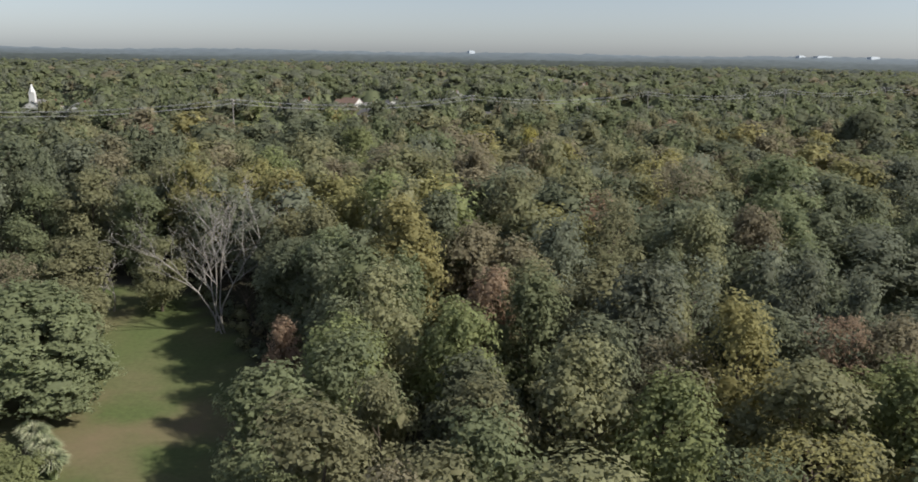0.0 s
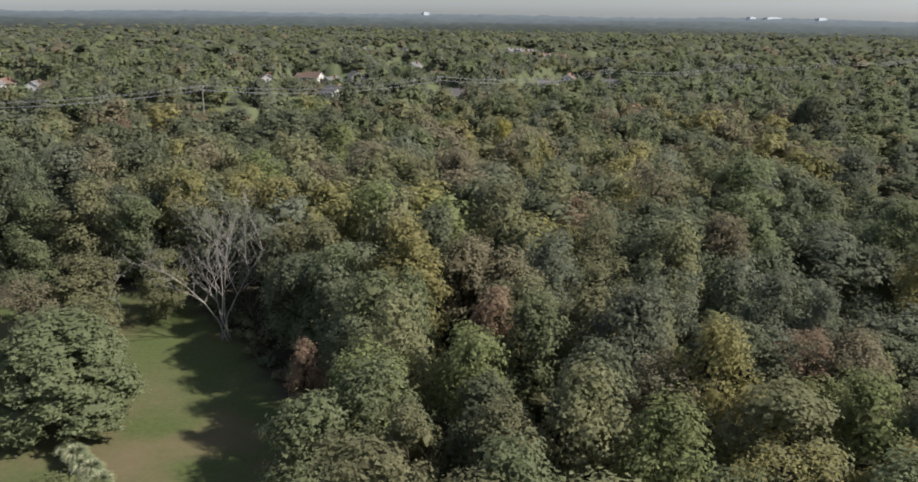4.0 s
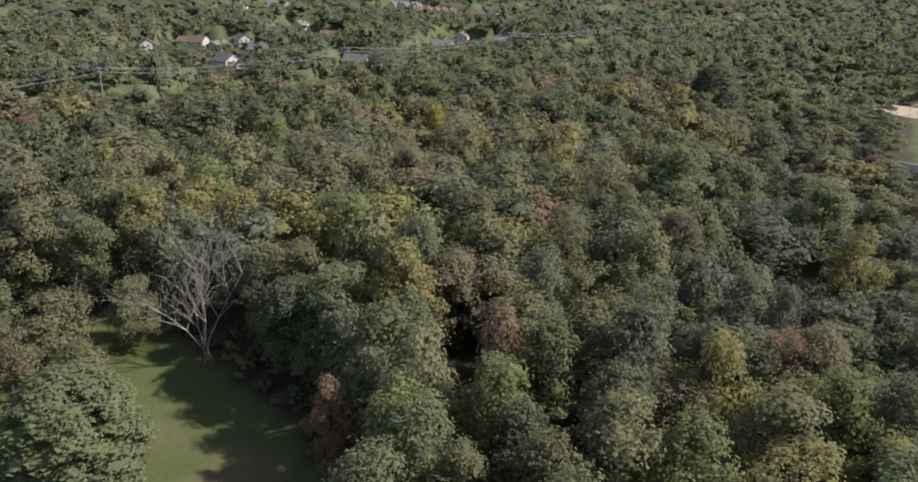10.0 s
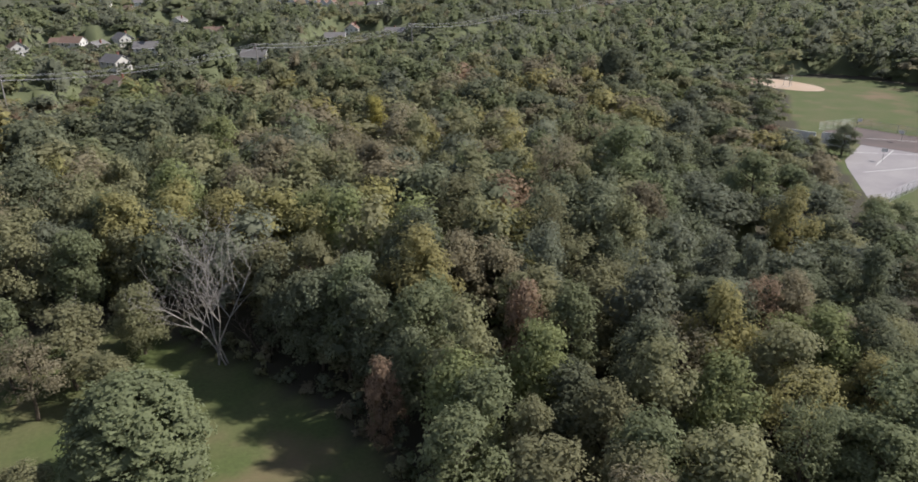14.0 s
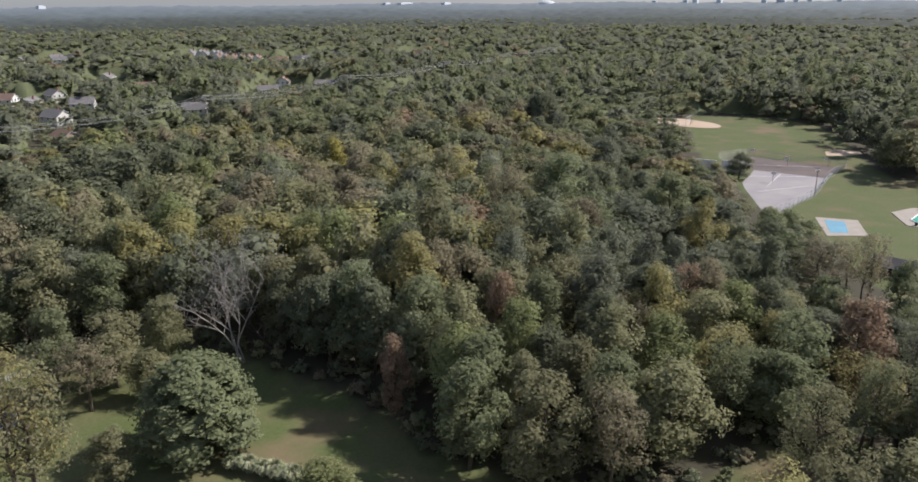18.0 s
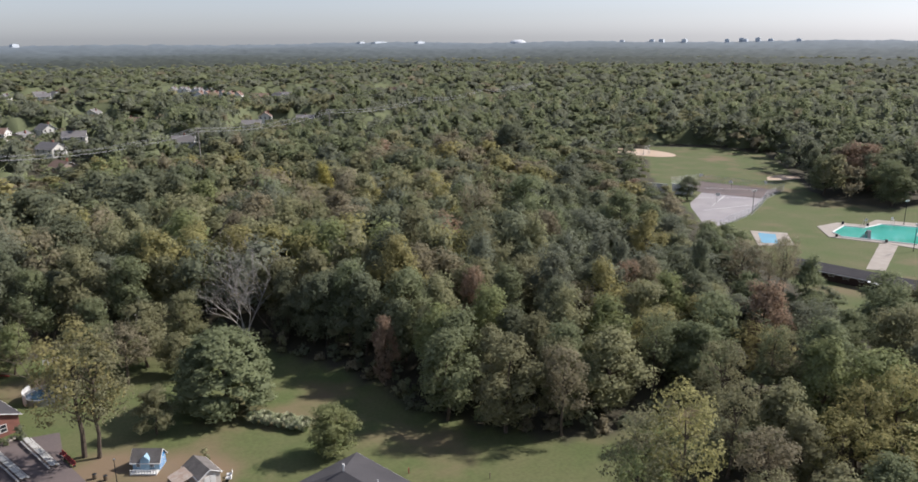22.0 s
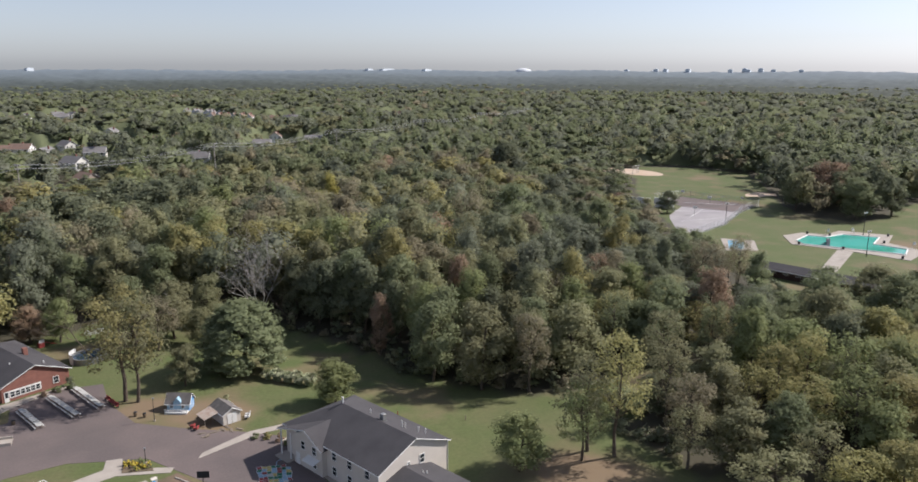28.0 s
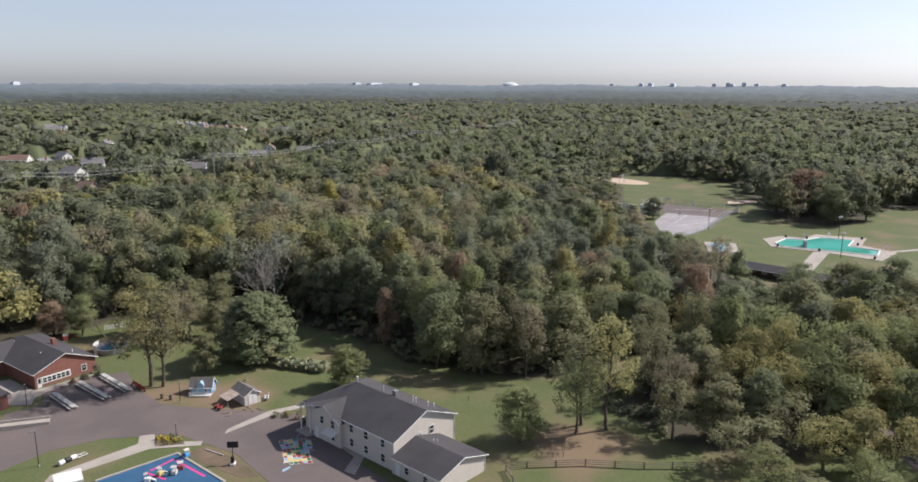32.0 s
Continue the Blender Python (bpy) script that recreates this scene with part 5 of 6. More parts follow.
for x in (-1.9, 1.9):
    for y in (-1.9, 1.9):
        part("post", boxed(x - 0.04, y - 0.04, 0, x + 0.04, y + 0.04, 2.1), WHITE, cn)

# painted map of coloured patches on the asphalt
pm = thing("painted_map", pose(-64.2, 31.6, 0.032, 0, 0, 8), "large painted map in coloured patches on the asphalt", "painted map")
MAPEDGE = [(2.4, 9.2), (4.0, 8.6), (5.6, 7.6), (7.0, 6.4), (6.3, 4.2), (5.6, 2.2), (4.4, 0.0), (3.4, -1.2), (2.4, -1.7), (0.6, -0.9), (-0.9, 0.3), (-0.4, 2.0), (0.6, 4.6), (1.6, 7.0), (2.4, 9.2)]
rngm = np.random.default_rng(5)
gx, gy = np.meshgrid(np.arange(10), np.arange(15))
GU, GV = gx * 0.78 - 0.8 + rngm.uniform(-0.15, 0.15, gx.shape), gy * 0.84 - 1.8 + rngm.uniform(-0.15, 0.15, gx.shape)
JX, JY = -0.9 + 0.85 * GU + 0.37 * GV, 0.3 - 0.45 * GU + 0.93 * GV
TINTS = (YELLOW, TEAL, RED, SIDING, YELLOW, GREEN_PAINT, TEAL, RED, TEAL)
for j in range(14):
    for i in range(9):
        c = np.array([[JX[j, i], JY[j, i]], [JX[j, i + 1], JY[j, i + 1]], [JX[j + 1, i + 1], JY[j + 1, i + 1]], [JX[j + 1, i], JY[j + 1, i]]])
        m = c.mean(0)
        if inside(MAPEDGE, m[:1], m[1:])[0] and inside(MAPEDGE, c[:, 0], c[:, 1]).sum() >= 3:
            part("border", solid([tuple(p) for p in m + (c - m) * 1.06], 0.0, 0.005), WHITE, pm)
            part("patch", solid([tuple(p) for p in m + (c - m) * 0.88], 0.002, 0.010), TINTS[int(rngm.integers(0, 9))], pm)
part("strip", solid([(-2.4, -1.6), (-0.6, -1.2), (-0.5, -0.6), (-2.0, -0.9)], 0.004, 0.010), TEAL, pm)
part("ring_mark", ring(bmesh.new(), 1.2, 1.32, 0.004, 0.010, 20, 0.3, 4.4), TEAL, pm).location = (6.6, 7.4, 0)


# ---- hedges, tussocks and beds ----
def clump(name, x, y, w, h, palette, seed, label, category, leaves=420, size=0.16, group=""):
    rng = np.random.default_rng(seed)
    V, T, Q, N = crown_arrays(rng, "broad", w, h, 0.0, 9, leaves, size, fill=0.7)
    ob = new(name, mesh_np(name, V, [T, Q], [LEAF[palette]], normals=N))
    ob.location = (x, y, g(x, y) - 0.1)
    return tagged(ob, label, category, group)


PLUME = material("pale_grass", (0.36, 0.36, 0.24), 0.9, 0.2, 0.5, 4.0, island=0.4, second=(0.24, 0.29, 0.14))


def tussock(x, y, h, seed):
    rng = np.random.default_rng(seed)
    k = 520
    a, r = rng.uniform(0, math.tau, k), rng.uniform(0, 1, k) ** 0.6
    root = np.stack([np.cos(a) * r * 0.45, np.sin(a) * r * 0.45, np.zeros(k)], 1)
    hh = h * rng.uniform(0.7, 1.1, k)
    out = r * 1.1
    mid = root + np.stack([np.cos(a) * out * 0.4, np.sin(a) * out * 0.4, hh * 0.7], 1)
    tip = root + np.stack([np.cos(a) * out * 1.3, np.sin(a) * out * 1.3, hh * (1 - 0.45 * r)], 1)
    side = np.stack([-np.sin(a), np.cos(a), np.zeros(k)], 1) * 0.05
    V = np.stack([root - side, root + side, mid + side * 1.3, mid - side * 1.3, tip], 1).reshape(-1, 3)
    b = np.arange(k)[:, None] * 5
    me = mesh_np("ornamental_grass", V, [b + np.array([[3, 2, 4]]), b + np.array([[0, 1, 2, 3]])], [PLUME])
    ob = new("ornamental_grass", me)
    ob.location = (x, y, g(x, y))
    return tagged(ob, "tall pale ornamental grass tussock on the lawn", "grass", "row of ornamental grasses")


for k in range(9):
    t = k / 8
    tussock(-50.2 + 6.6 * t + (k % 2) * 0.5, 75.6 - 7.6 * t, 2.5 + 0.35 * (k % 3), 60 + k)
bed = thing("flower_bed", pose(-79.8, 51.6, 0.0), "flower bed with yellow and orange blooms and dark mulch", "flower bed")
part("mulch", solid([(-2.4, -1.6), (2.2, -3.4), (2.0, 0.2), (-1.6, 2.4)], -0.05, 0.12), SOIL, bed)
YB = material("yellow_bloom", (0.62, 0.42, 0.05), 0.8, 0.2, 1.0, 4.0, island=0.4, second=(0.16, 0.22, 0.05))
rngf = np.random.default_rng(77)
for k in range(22):
    x, y = rngf.uniform(-1.7, 1.9), rngf.uniform(-2.3, 1.0)
    V, T, Q, N = crown_arrays(rngf, "broad", 0.9, 0.7, 0.0, 5, 60, 0.09, fill=0.7)
    o = new("flowers", mesh_np("flowers", V, [T, Q], [YB if k % 3 else LEAF["bright"]]))
    o.parent, o.location = bed, (x, y, 0.1)
for k, (x, y, w, h, p) in enumerate(((-57.0, 47.2, 1.6, 1.5, "rust"), (-56.4, 45.2, 1.3, 1.3, "bright"), (-58.6, 49.6, 1.8, 1.1, "gold"), (-60.4, 50.6, 1.6, 0.9, "green"), (-56.0, 43.0, 1.2, 1.4, "rust"), (-86.4, 90.6, 3.2, 2.3, "dark"),
                                     (-88.8, 90.2, 2.0, 1.2, "green"), (-91.2, 89.2, 1.8, 1.0, "rust"), (-64.0, 13.0, 4.2, 2.8, "green"), (-58.5, 14.5, 3.8, 2.6, "green"), (-54.2, 13.5, 2.5, 2.2, "olive"), (-61, 67, 2.2, 1.8, "olive"))):
    clump("shrub", x, y, w, h, p, 200 + k, f"{WORDS[p]} shrub by the buildings", "shrub", 260, 0.13, "shrubs by the buildings")

# split-rail fence and stakes
fence = thing("rail_fence", pose(0, 0, 0), "weathered split-rail wooden fence", "fence")
pts = [Vector((-37.5, 3.0)), Vector((-36.2, 7.0)), Vector((-34.9, 10.6)), Vector((-31.3, 9.7)), Vector((-27.0, 7.4)), Vector((-22.6, 5.0)), Vector((-18.8, 2.0)), Vector((-15.0, -0.9)), Vector((-11.0, -3.4)), Vector((-7.0, -6.0))]
for p in pts:
    part("post", boxed(p.x - 0.09, p.y - 0.09, -0.3, p.x + 0.09, p.y + 0.09, 1.25, 0.015), WOOD, fence)
for p, q in zip(pts, pts[1:]):
    for z in (0.35, 0.72, 1.08):
        part("rail", tubed((p.x, p.y, z), (q.x, q.y, z + 0.03), 0.07, 0.06, 6), WOOD, fence)
for k in range(7):
    s = tagged(part("garden_stake", tubed((-28.2 + 0.75 * k, 12.4 - 0.5 * k, -0.2), (-28.2 + 0.75 * k, 12.4 - 0.5 * k, 0.85), 0.06, 0.05, 6), WOOD), "short wooden stake in a row on the lawn", "stake", "row of stakes")
for x, y, c in ((-24.5, 38.0, WOOD), (-34.6, 46.0, RED)):
    tagged(part("marker_post", tubed((x, y, g(x, y) - 0.2), (x, y, g(x, y) + 1.0), 0.09, 0.07, 8), c), "short marker post standing on the lawn", "post")

# shrubs along the wood's edge
rngs = np.random.default_rng(91)
edge = YARD[4:24]
k = 0
for (ax, ay), (bx, by) in zip(edge, edge[1:]):
    n = max(1, int(math.hypot(bx - ax, by - ay) / 3.2))
    for i in range(n):
        t = (i + rngs.uniform(0, 1)) / n
        x, y = ax + (bx - ax) * t + rngs.normal(0, 1.0) + 1.2, ay + (by - ay) * t + rngs.normal(0, 1.0) + 1.2
        p = str(rngs.choice(["dark", "green", "olive", "dark", "brown"]))
        clump("shrub", x, y, rngs.uniform(2.5, 5.0), rngs.uniform(1.5, 4.5), p, 400 + k, f"{WORDS[p]} undergrowth shrub at the wood edge", "shrub", 240, 0.2, "undergrowth at the wood edge")
        k += 1

# ---- the park ----
def flat(name, pts, mat, label, z0, z1, category):
    return tagged(part(name, solid(pts, z0, z1), mat), label, category, kind="structure")


pool = thing("swimming_pool", pose(0, 0, 0), "large outdoor swimming pool with green water and pale deck", "swimming pool")
DECK = [(153, 95), (163, 106), (174, 105.5), (179, 98), (190, 100), (200, 84), (185.5, 77.5), (184, 63), (166, 59), (160.5, 80)]
WATER = [(156.4, 92.4), (159.5, 97.8), (171, 101), (174.5, 95.4), (184.5, 95), (191.5, 84.4), (178.6, 79.2), (181.2, 68.2), (172.6, 64.2)]
part("deck", solid(DECK, -0.1, 0.16), CONCRETE, pool)
part("water", solid(WATER, 0.0, 0.175), WATER_GREEN, pool)
bm = bmesh.new()
for a, b in zip(WATER, WATER[1:] + WATER[:1]):
    tube(bm, (*a, 0.2), (*b, 0.2), 0.28, sides=6)
part("coping", bm, WHITE, pool, "white pool edge")
flat("pool_walk", [(159, 81), (163, 77), (131, 63.4), (128.4, 67.6)], CONCRETE, "pale concrete walk to the pool", -0.1, 0.10, "path")
flat("far_walk", [(184, 64), (184.6, 66), (215, 58), (214, 55.6)], CONCRETE, "pale concrete walk from the pool", -0.1, 0.10, "path")
kid = thing("wading_pool", pose(0, 0, 0), "small pale blue wading pool with a concrete edge", "pool")
part("deck", solid([(124, 101), (138, 115), (146, 106), (134, 95)], -0.1, 0.14), CONCRETE, kid)
part("water", solid([(127.5, 102.4), (137.8, 111.6), (141, 107), (131.6, 99.4)], 0.0, 0.155), WATER_BLUE, kid)
sl = thing("pool_slide", pose(163.5, 87.5, 0.16, 0, 0, 35), "red and blue pool slide", "slide")
part("tower", boxed(-0.6, -0.6, 0, 0.6, 0.6, 2.3, 0.05), METAL, sl)
part("chute", slab(((0.9, -0.6, 2.3), (4.4, -0.6, 0.3), (4.4, 0.6, 0.3), (0.9, 0.6, 2.3)), 0.25), RED, sl)
part("stair", slab(((-3.0, -0.5, 0.1), (-0.9, -0.5, 2.3), (-0.9, 0.5, 2.3), (-3.0, 0.5, 0.1)), 0.2), METAL, sl)
for x, y in ((188, 93), (178.5, 97.5), (184, 67.5)):
    q = thing("lifeguard_chair", pose(x, y, 0.16, 0, 0, x * 7), "white lifeguard chair at the pool edge", "chair")
    part("seat", boxed(-0.4, -0.4, 1.7, 0.4, 0.4, 1.85), WHITE, q)
    part("backrest", boxed(-0.42, -0.4, 1.85, -0.34, 0.4, 2.5), WHITE, q)
    for a in (-0.4, 0.4):
        for b in (-0.4, 0.4):
            part("leg", tubed((a * 1.4, b * 1.4, 0), (a, b, 1.7), 0.05, sides=5), WHITE, q)
for x, y in ((160.5, 131.4), (158.5, 70), (190, 90)):
    q = thing("floodlight_pole", pose(x, y, 0), "tall thin pole with floodlights in the park", "lamp post", "park floodlights")
    part("pole", tubed((0, 0, 0), (0, 0, 9), 0.14, 0.09, 8), DARK_METAL, q)
    part("crossarm", boxed(-0.9, -0.06, 8.7, 0.9, 0.06, 8.85), DARK_METAL, q)
    for a in (-0.7, 0.7):
        part("floodlight", boxed(a - 0.25, -0.3, 8.85, a + 0.25, 0.2, 9.3, 0.04), WHITE, q)
rngp = np.random.default_rng(18)
for k in range(7):
    a = DECK[(k * 3) % len(DECK)]
    x, y = a[0] + (172 - a[0]) * 0.12, a[1] + (84 - a[1]) * 0.12
    q = thing("deck_box", pose(x, y, 0.16, 0, 0, 50 * k), "small dark bin on the pool deck", "bin", "bins on the pool deck")
    part("body", tubed((0, 0, 0), (0, 0, 0.9), 0.4, 0.45, 10), DARK_METAL, q)
    part("lid", tubed((0, 0, 0.9), (0, 0, 1.0), 0.48, 0.3, 10), DARK_METAL, q)

bath = thing("bath_house", pose(112.8, 65.9, 0, 0, 0, -76), "long low dark brown bath house with a grey roof", "building")
part("wall", boxed(-12, -3.2, -0.3, 24, 3.2, 2.6), BROWN_WALL, bath)
roof_planes(bath, -12, -3.2, 24, 3.2, 2.7, 3.9, SHINGLE, "x", over=0.8)
for k in range(9):
    window(bath, -9 + 3.8 * k, -3.2, 1.5, 1.4, 0.6, "-y")
part("doorway", boxed(8.6, -3.35, 0, 10.4, -3.1, 2.2), GLASS_DARK, bath)
part("canopy", slab(((8.2, -5.2, 2.4), (11.0, -5.2, 2.4), (11.0, -3.2, 2.6), (8.2, -3.2, 2.6)), 0.12), WHITE, bath, "white entrance canopy")

COURT_PALE = material("worn_court", (0.32, 0.30, 0.30), 0.9, 0.12, 0.08, 1.0, second=(0.26, 0.24, 0.25))
flat("tennis_court", [(126, 123), (150, 152), (156, 158), (177, 170), (188, 146.5), (160, 132)], COURT_PALE, "pale worn sports court", -0.1, 0.06, "court")
flat("hard_court", [(177.2, 170.2), (181, 190), (197, 190), (209.5, 154), (188.2, 146.6)], ASPHALT, "dark asphalt court", -0.1, 0.05, "court")
for (x0, y0), (x1, y1) in (((160, 150), (180, 160)), ((150, 146), (172, 142)), ((166, 164), (184, 152)), ((186, 176), (203, 160))):
    v = Vector((x1 - x0, y1 - y0)).normalized() * 0.12
    flat("court_marking", [(x0 - v.y, y0 + v.x), (x1 - v.y, y1 + v.x), (x1 + v.y, y1 - v.x), (x0 + v.y, y0 - v.x)], WHITE, "white painted line on the court", 0.02, 0.072, "marking")
nf = thing("court_fence", pose(0, 0, 0), "grey chain-link court fence", "fence")
CHAIN = material("chain_link", (0.42, 0.44, 0.46), 0.6, 0.2, 1.0, 4.0, metal=0.3)
run = [(126, 121.6), (143, 126.5), (160, 131), (174, 138), (188, 145.5), (210, 153), (198, 191), (181, 191.5)]
for (x0, y0), (x1, y1) in zip(run, run[1:]):
    n = max(2, int(math.hypot(x1 - x0, y1 - y0) / 3))
    bm = bmesh.new()
    for z in (0.08, 0.6, 1.2, 1.8, 2.4, 3.0):
        tube(bm, (x0, y0, z), (x1, y1, z), 0.035, sides=4)
    for i in range(n * 4):
        t = i / (n * 4)
        p = (x0 + (x1 - x0) * t, y0 + (y1 - y0) * t)
        tube(bm, (*p, 0), (*p, 3.0), 0.018, sides=3)
    part("netting", bm, CHAIN, nf)
    for i in range(n):
        t = i / n
        part("post", tubed((x0 + (x1 - x0) * t, y0 + (y1 - y0) * t, 0), (x0 + (x1 - x0) * t, y0 + (y1 - y0) * t, 3.1), 0.06, sides=6), METAL, nf)
for x, y, r in ((160, 180, 118), (167, 172, 126)):
    q = thing("practice_wall", pose(x, y, 0, 0, 0, r), "white painted practice wall beside the court", "wall")
    part("panel", slab(((-4.5, -0.15, 4.4), (4.5, -0.15, 4.4), (4.5, 0.15, 4.4), (-4.5, 0.15, 4.4)), 4.5), WHITE, q)
    for a in (-3, 0, 3):
        part("brace", tubed((a, 0.2, 3.0), (a, 2.0, 0), 0.1, sides=5), METAL, q)
for x, y, r in ((194, 168, 200), (206, 158, 160), (196, 188, 250), (165, 152, 30)):
    q = thing("court_hoop", pose(x, y, 0.05, 0, 0, r), "white basketball hoop on a curved pole", "basketball hoop", "court hoops")
    bm = bmesh.new()
    for k in range(6):
        a, b = k / 6, (k + 1) / 6
        tube(bm, (1.3 * a**3, 0, 3.3 * math.sin(a * 1.57)), (1.3 * b**3, 0, 3.3 * math.sin(b * 1.57)), 0.07, sides=6)
    part("pole", bm, METAL, q)
    part("backboard", boxed(1.3, -0.9, 2.8, 1.38, 0.9, 3.9), WHITE, q)
flat("infield", [(241 + 5.7 * math.cos(k * math.tau / 24) - 11 * math.sin(k * math.tau / 24), 270 - 21 * math.cos(k * math.tau / 24) - 5 * math.sin(k * math.tau / 24)) for k in range(24)], SAND, "pale sandy ball field infield", -0.1, 0.05, "sand")
flat("sand_court", [(226, 173), (233, 178.5), (243, 178), (247, 171), (242, 166.5), (232, 168.5)], SAND, "pale sand court in the grass", -0.1, 0.05, "sand")
bs = thing("backstop", pose(240, 262, 0, 0, 0, 30), "wire backstop behind the infield", "fence")
for a in (-6, -2, 2, 6):
    part("post", tubed((a, abs(a) * 0.4, 0), (a, abs(a) * 0.4, 5), 0.08, sides=6), METAL, bs)
bm = bmesh.new()
for z in (0.5, 1.5, 2.5, 3.5, 4.5, 5):
    for a, b in ((-6, -2), (-2, 2), (2, 6)):
        tube(bm, (a, abs(a) * 0.4, z), (b, abs(b) * 0.4, z), 0.04, sides=4)
part("netting", bm, CHAIN, bs)

# ---- suburb beyond the woods ----
PALE = material("pale_siding", (0.66, 0.64, 0.60), 0.8, 0.1, 0.3, 2.0)
TAN = material("tan_siding", (0.42, 0.34, 0.28), 0.8, 0.1, 0.3, 2.0)
GREY_ROOF = material("grey_roof", (0.20, 0.19, 0.19), 0.9, 0.2, 0.3, 2.0)
BROWN_ROOF = material("brown_roof", (0.22, 0.15, 0.12), 0.9, 0.2, 0.3, 2.0)


def home(x, y, turn, w, d, eave, ridge, wall, roof, label, group="houses beyond the woods", name="suburban_house"):
    h = thing(name, pose(x, y, 0, 0, 0, turn), label, "house", group)
    part("wall", gable_walls(-w / 2, -d / 2, w / 2, d / 2, eave, ridge), wall, h)
    roof_planes(h, -w / 2, -d / 2, w / 2, d / 2, eave, ridge, roof, over=0.5)
    for k in range(max(2, int(w / 3))):
        window(h, -w / 2 + (k + 0.5) * w / max(2, int(w / 3)), -d / 2, 1.0, 1.1, 1.4, "-y")
        if eave > 4.5:
            window(h, -w / 2 + (k + 0.5) * w / max(2, int(w / 3)), -d / 2, 3.8, 1.1, 1.4, "-y")
    for k in range(max(2, int(d / 4))):
        window(h, -w / 2, -d / 2 + (k + 0.5) * d / max(2, int(d / 4)), eave - 1.9, 1.1, 1.4, "-x")
    part("chimney", boxed(w * 0.2, 0, ridge - 1.5, w * 0.2 + 0.9, 0.9, ridge + 1.0), BRICK, h)
    return h


for k in range(8):
    home(108 + 5.5 * k + (k % 2) * 3, 905 - 9 * k, -28, 8.5, 15, 7.5, 12.0, WHITE, GREY_ROOF, "white townhouse with a steep gable in a row", "row of townhouses", "townhouse")
for k in range(6):
    home(118 + 6.5 * k, 818 - 7 * k, -28, 8.5, 14, 7.5, 11.5, WHITE, BROWN_ROOF, "white townhouse with a steep gable in a row", "row of townhouses", "townhouse")
for k, (x, y, r, s, b) in enumerate(((-14, 960, 20, 0, 1), (2, 955, 70, 1, 1), (-30, 968, 110, 0, 1), (-41, 863, 30, 1, 0), (-65, 950, -20, 0, 1), (-80, 556, 60, 0, 0), (-66, 548, -30, 1, 1), (-50, 566, 20, 0, 1), (-37, 507, 75, 0, 1), (-54, 389, 20, 1, 0), (14, 608, 80, 1, 0), (174, 776, 70, 0, 0), (192, 772, 20, 0, 1))):
    home(x, y, r, 10, 14, (5.2, 3.2)[s], (8.6, 6.0)[s], PALE if s == 0 else TAN, GREY_ROOF if b else BROWN_ROOF, "pale house among trees beyond the woods")
for k, (x, y, r, s, b) in enumerate(((250, 825, 65, 0, 1), (109, 562, -20, 0, 0), (137, 545, 60, 1, 1), (336, 777, 30, 0, 0), (364, 721, 70, 1, 0), (18, 440, 60, 0, 1), (-111, 543, 15, 0, 0), (-88, 577, 70, 1, 0), (-55, 452, 35, 0, 1), (-28, 927, 80, 0, 1), (-6, 678, -25, 0, 1), (88, 531, 70, 1, 1))):
    home(x, y, r, 10, 14, (5.2, 3.2)[s], (8.6, 6.0)[s], WHITE if k % 2 else PALE, GREY_ROOF if b else BROWN_ROOF, "pale house among trees beyond the woods")
for k, (x, y, r, s, b) in enumerate(((-275, 666, 20, 0, 1), (-221, 463, 65, 0, 0), (-236, 470, 10, 0, 1), (-260, 785, 30, 0, 1), (214, 816, 75, 1, 1), (-262, 486, 5, 0, 0))):
    home(x, y, r, 11, 16, (5.2, 3.2)[s], (8.8, 6.0)[s], WHITE, GREY_ROOF if b else BROWN_ROOF, "white house among trees beyond the woods")
ch = thing("steepled_hall", pose(-262, 470, 0, 0, 0, 10), "white hall with a small steeple beyond the woods", "building")
part("wall", gable_walls(-6, -10, 6, 10, 6, 10), WHITE, ch)
roof_planes(ch, -6, -10, 6, 10, 6, 10, GREY_ROOF)
part("tower", boxed(-1.6, -9.5, 8, 1.6, -6.3, 15), WHITE, ch)
part("steeple", tubed((0, -7.9, 15), (0, -7.9, 20), 2.0, 0.1, 8), WHITE, ch)
for x, y, w, d in ((-425, 745, 50, 30), (-480, 790, 60, 34), (-390, 820, 40, 26)):
    q = thing("warehouse", pose(x, y, 0, 0, 0, 12), "large white flat-roofed warehouse beyond the woods", "building")
    part("wall", boxed(-w / 2, -d / 2, -0.3, w / 2, d / 2, 9), WHITE, q)
    part("roof", boxed(-w / 2 - 0.3, -d / 2 - 0.3, 9, w / 2 + 0.3, d / 2 + 0.3, 9.6), WHITE, q)
    for k in range(5):
        window(q, -w / 2 + (k + 0.5) * w / 5, -d / 2, 3, 4, 2, "-y")

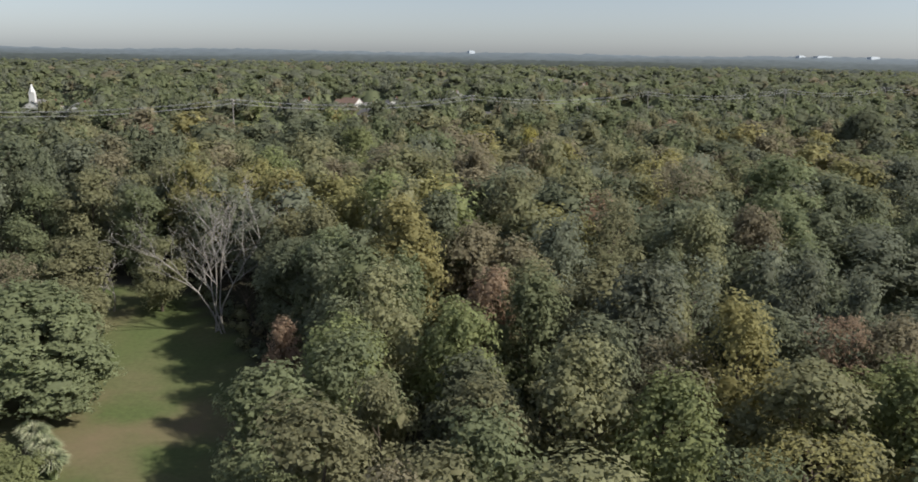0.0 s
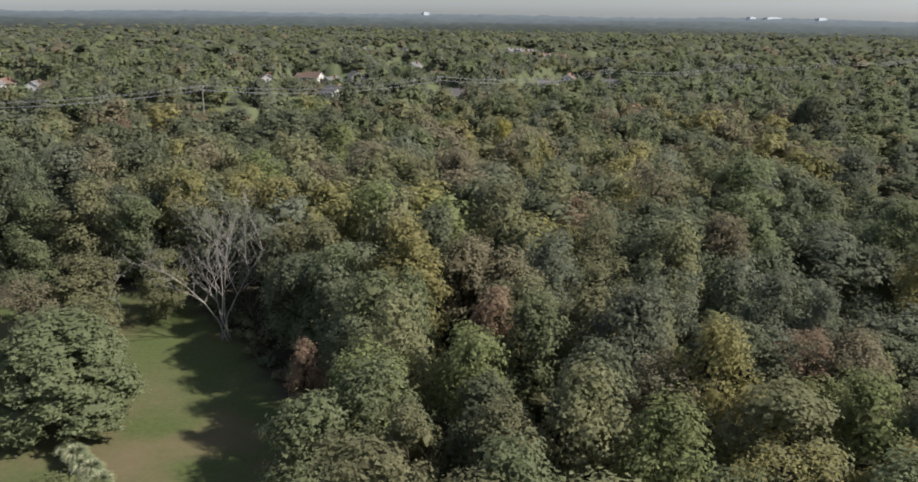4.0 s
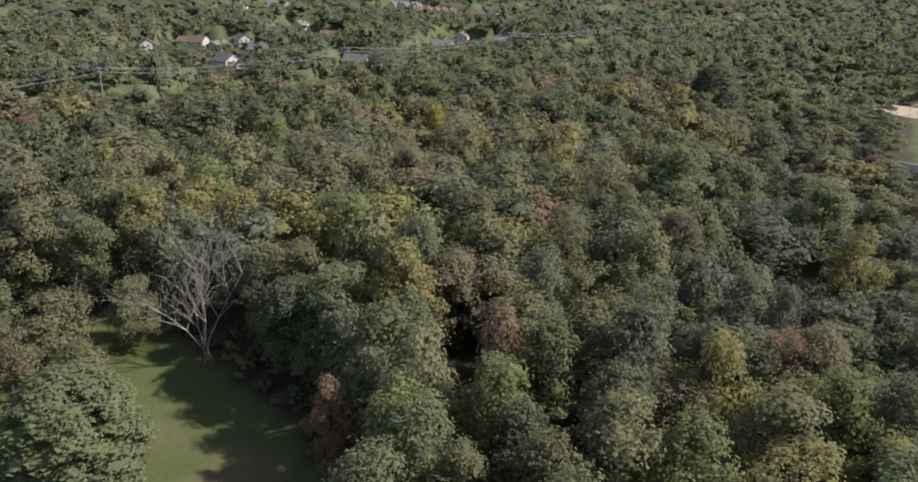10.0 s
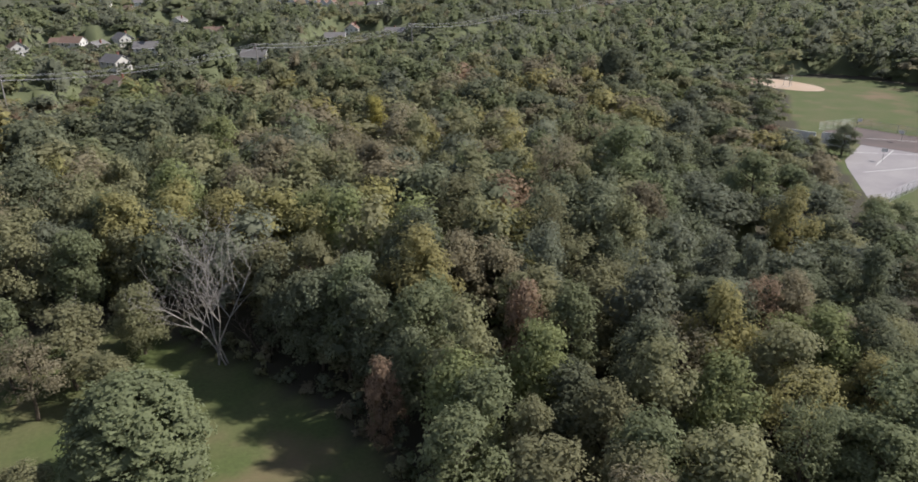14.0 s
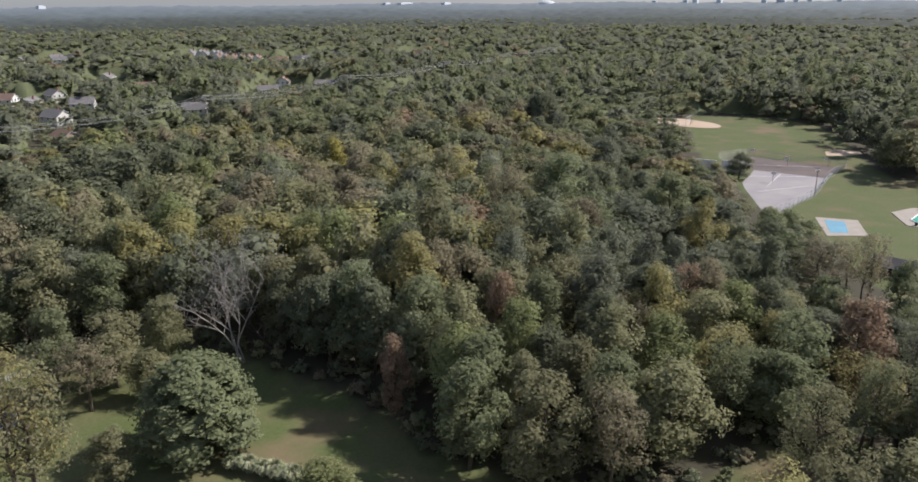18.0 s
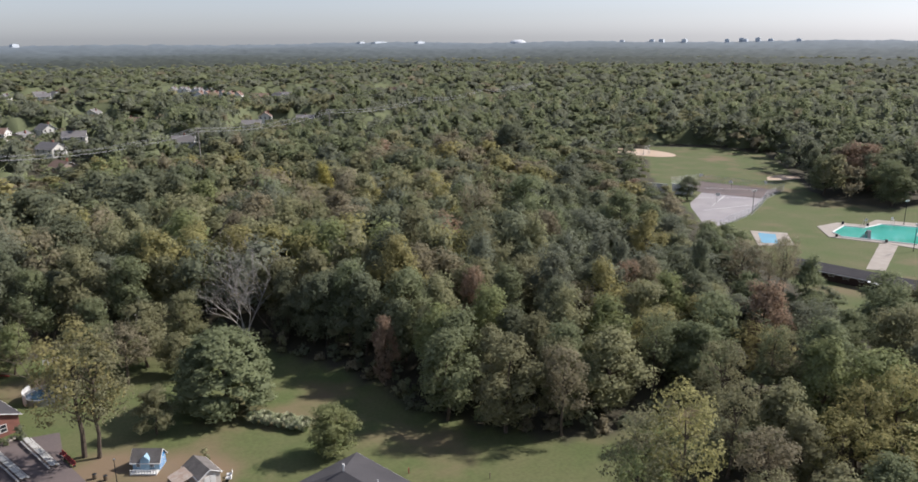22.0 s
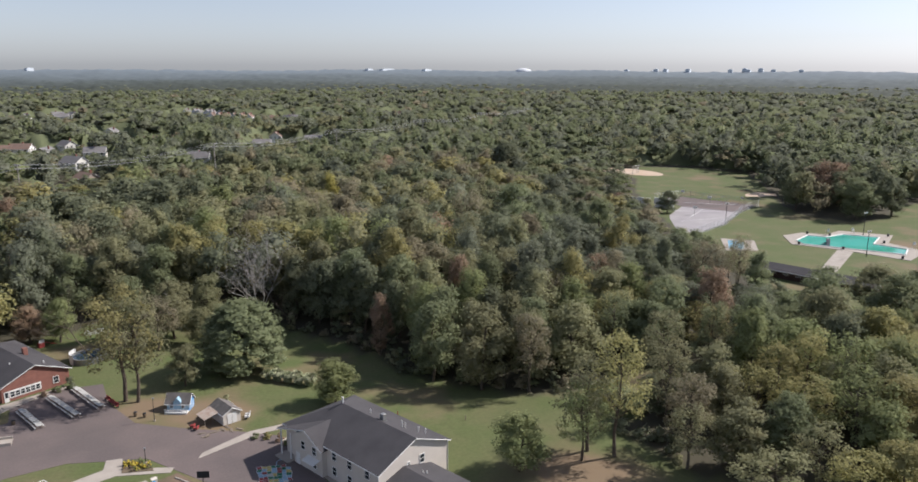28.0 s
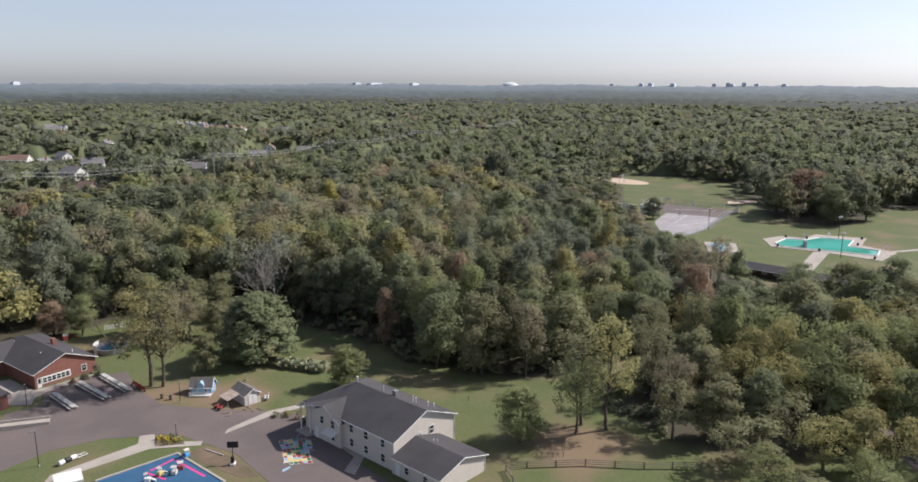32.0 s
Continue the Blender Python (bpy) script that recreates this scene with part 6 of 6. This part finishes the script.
# power line
for x, y in POLES:
    q = thing("utility_pole", pose(x, y, 0, 0, 0, 30), "grey wooden utility pole with crossarms", "utility pole", "power line poles")
    part("pole", tubed((0, 0, 0), (0, 0, 24), 0.30, 0.2, 8), DEADWOOD, q)
    for z in (23.2, 21.8):
        part("crossarm", boxed(-0.12, -2.2, z, 0.12, 2.2, z + 0.22), DEADWOOD, q)
        for y0 in (-2.0, -0.8, 0.8, 2.0):
            part("insulator", tubed((0, y0, z + 0.2), (0, y0, z + 0.6), 0.09, sides=6), WHITE, q)
WIRE = material("wire", (0.30, 0.30, 0.31), 0.5, 0.1, 0.1, 1.0)
for a, b in zip(POLES, POLES[1:]):
    span = thing("power_line", pose(a[0], a[1], 0), "sagging grey overhead wires between poles", "power line", "power line wires")
    d = Vector((b[0] - a[0], b[1] - a[1], 0))
    n = Vector((-d.y, d.x, 0)).normalized()
    for off, z in ((-2, 23.7), (2, 23.7), (0, 22.2), (-2, 22.2)):
        bm = cable([d * (k / 12) + n * off + Vector((0, 0, z - 3.2 * 4 * (k / 12) * (1 - k / 12))) for k in range(13)], 0.05)
        part("wire", bm, WIRE, span)

# skyline on the horizon, with pale bluish haze put into the wall colours
HAZE_WHITE = material("haze_pale_wall", (0.60, 0.62, 0.64), 0.9, 0.1, 0.01, 0.1)
HAZE_GREY = material("haze_grey_wall", (0.54, 0.58, 0.62), 0.9, 0.1, 0.01, 0.1)
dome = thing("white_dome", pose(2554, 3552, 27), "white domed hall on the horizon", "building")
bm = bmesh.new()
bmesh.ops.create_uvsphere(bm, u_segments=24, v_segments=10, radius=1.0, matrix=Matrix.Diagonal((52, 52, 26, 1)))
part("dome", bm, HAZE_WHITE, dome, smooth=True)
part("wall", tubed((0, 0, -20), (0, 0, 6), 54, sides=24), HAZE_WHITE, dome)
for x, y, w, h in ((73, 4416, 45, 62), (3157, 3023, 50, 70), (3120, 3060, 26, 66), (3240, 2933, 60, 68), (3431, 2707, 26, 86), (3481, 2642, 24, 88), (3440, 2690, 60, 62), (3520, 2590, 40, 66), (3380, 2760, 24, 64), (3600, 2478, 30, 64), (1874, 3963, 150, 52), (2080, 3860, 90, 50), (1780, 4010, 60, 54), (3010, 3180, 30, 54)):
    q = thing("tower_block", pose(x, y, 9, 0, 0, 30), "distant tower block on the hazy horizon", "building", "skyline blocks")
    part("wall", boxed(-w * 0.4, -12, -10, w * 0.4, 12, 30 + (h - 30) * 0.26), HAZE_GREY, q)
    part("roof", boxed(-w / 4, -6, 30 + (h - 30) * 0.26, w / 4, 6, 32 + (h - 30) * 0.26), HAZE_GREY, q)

kerb = thing("loose_kerb", pose(-74.0, 42.3, 0.0, 0, 0, -61), "pale concrete kerb stone lying at the edge of the asphalt", "kerb")
part("stone", boxed(-2.2, -0.12, -0.05, 2.2, 0.12, 0.18, 0.03), CONCRETE, kerb)
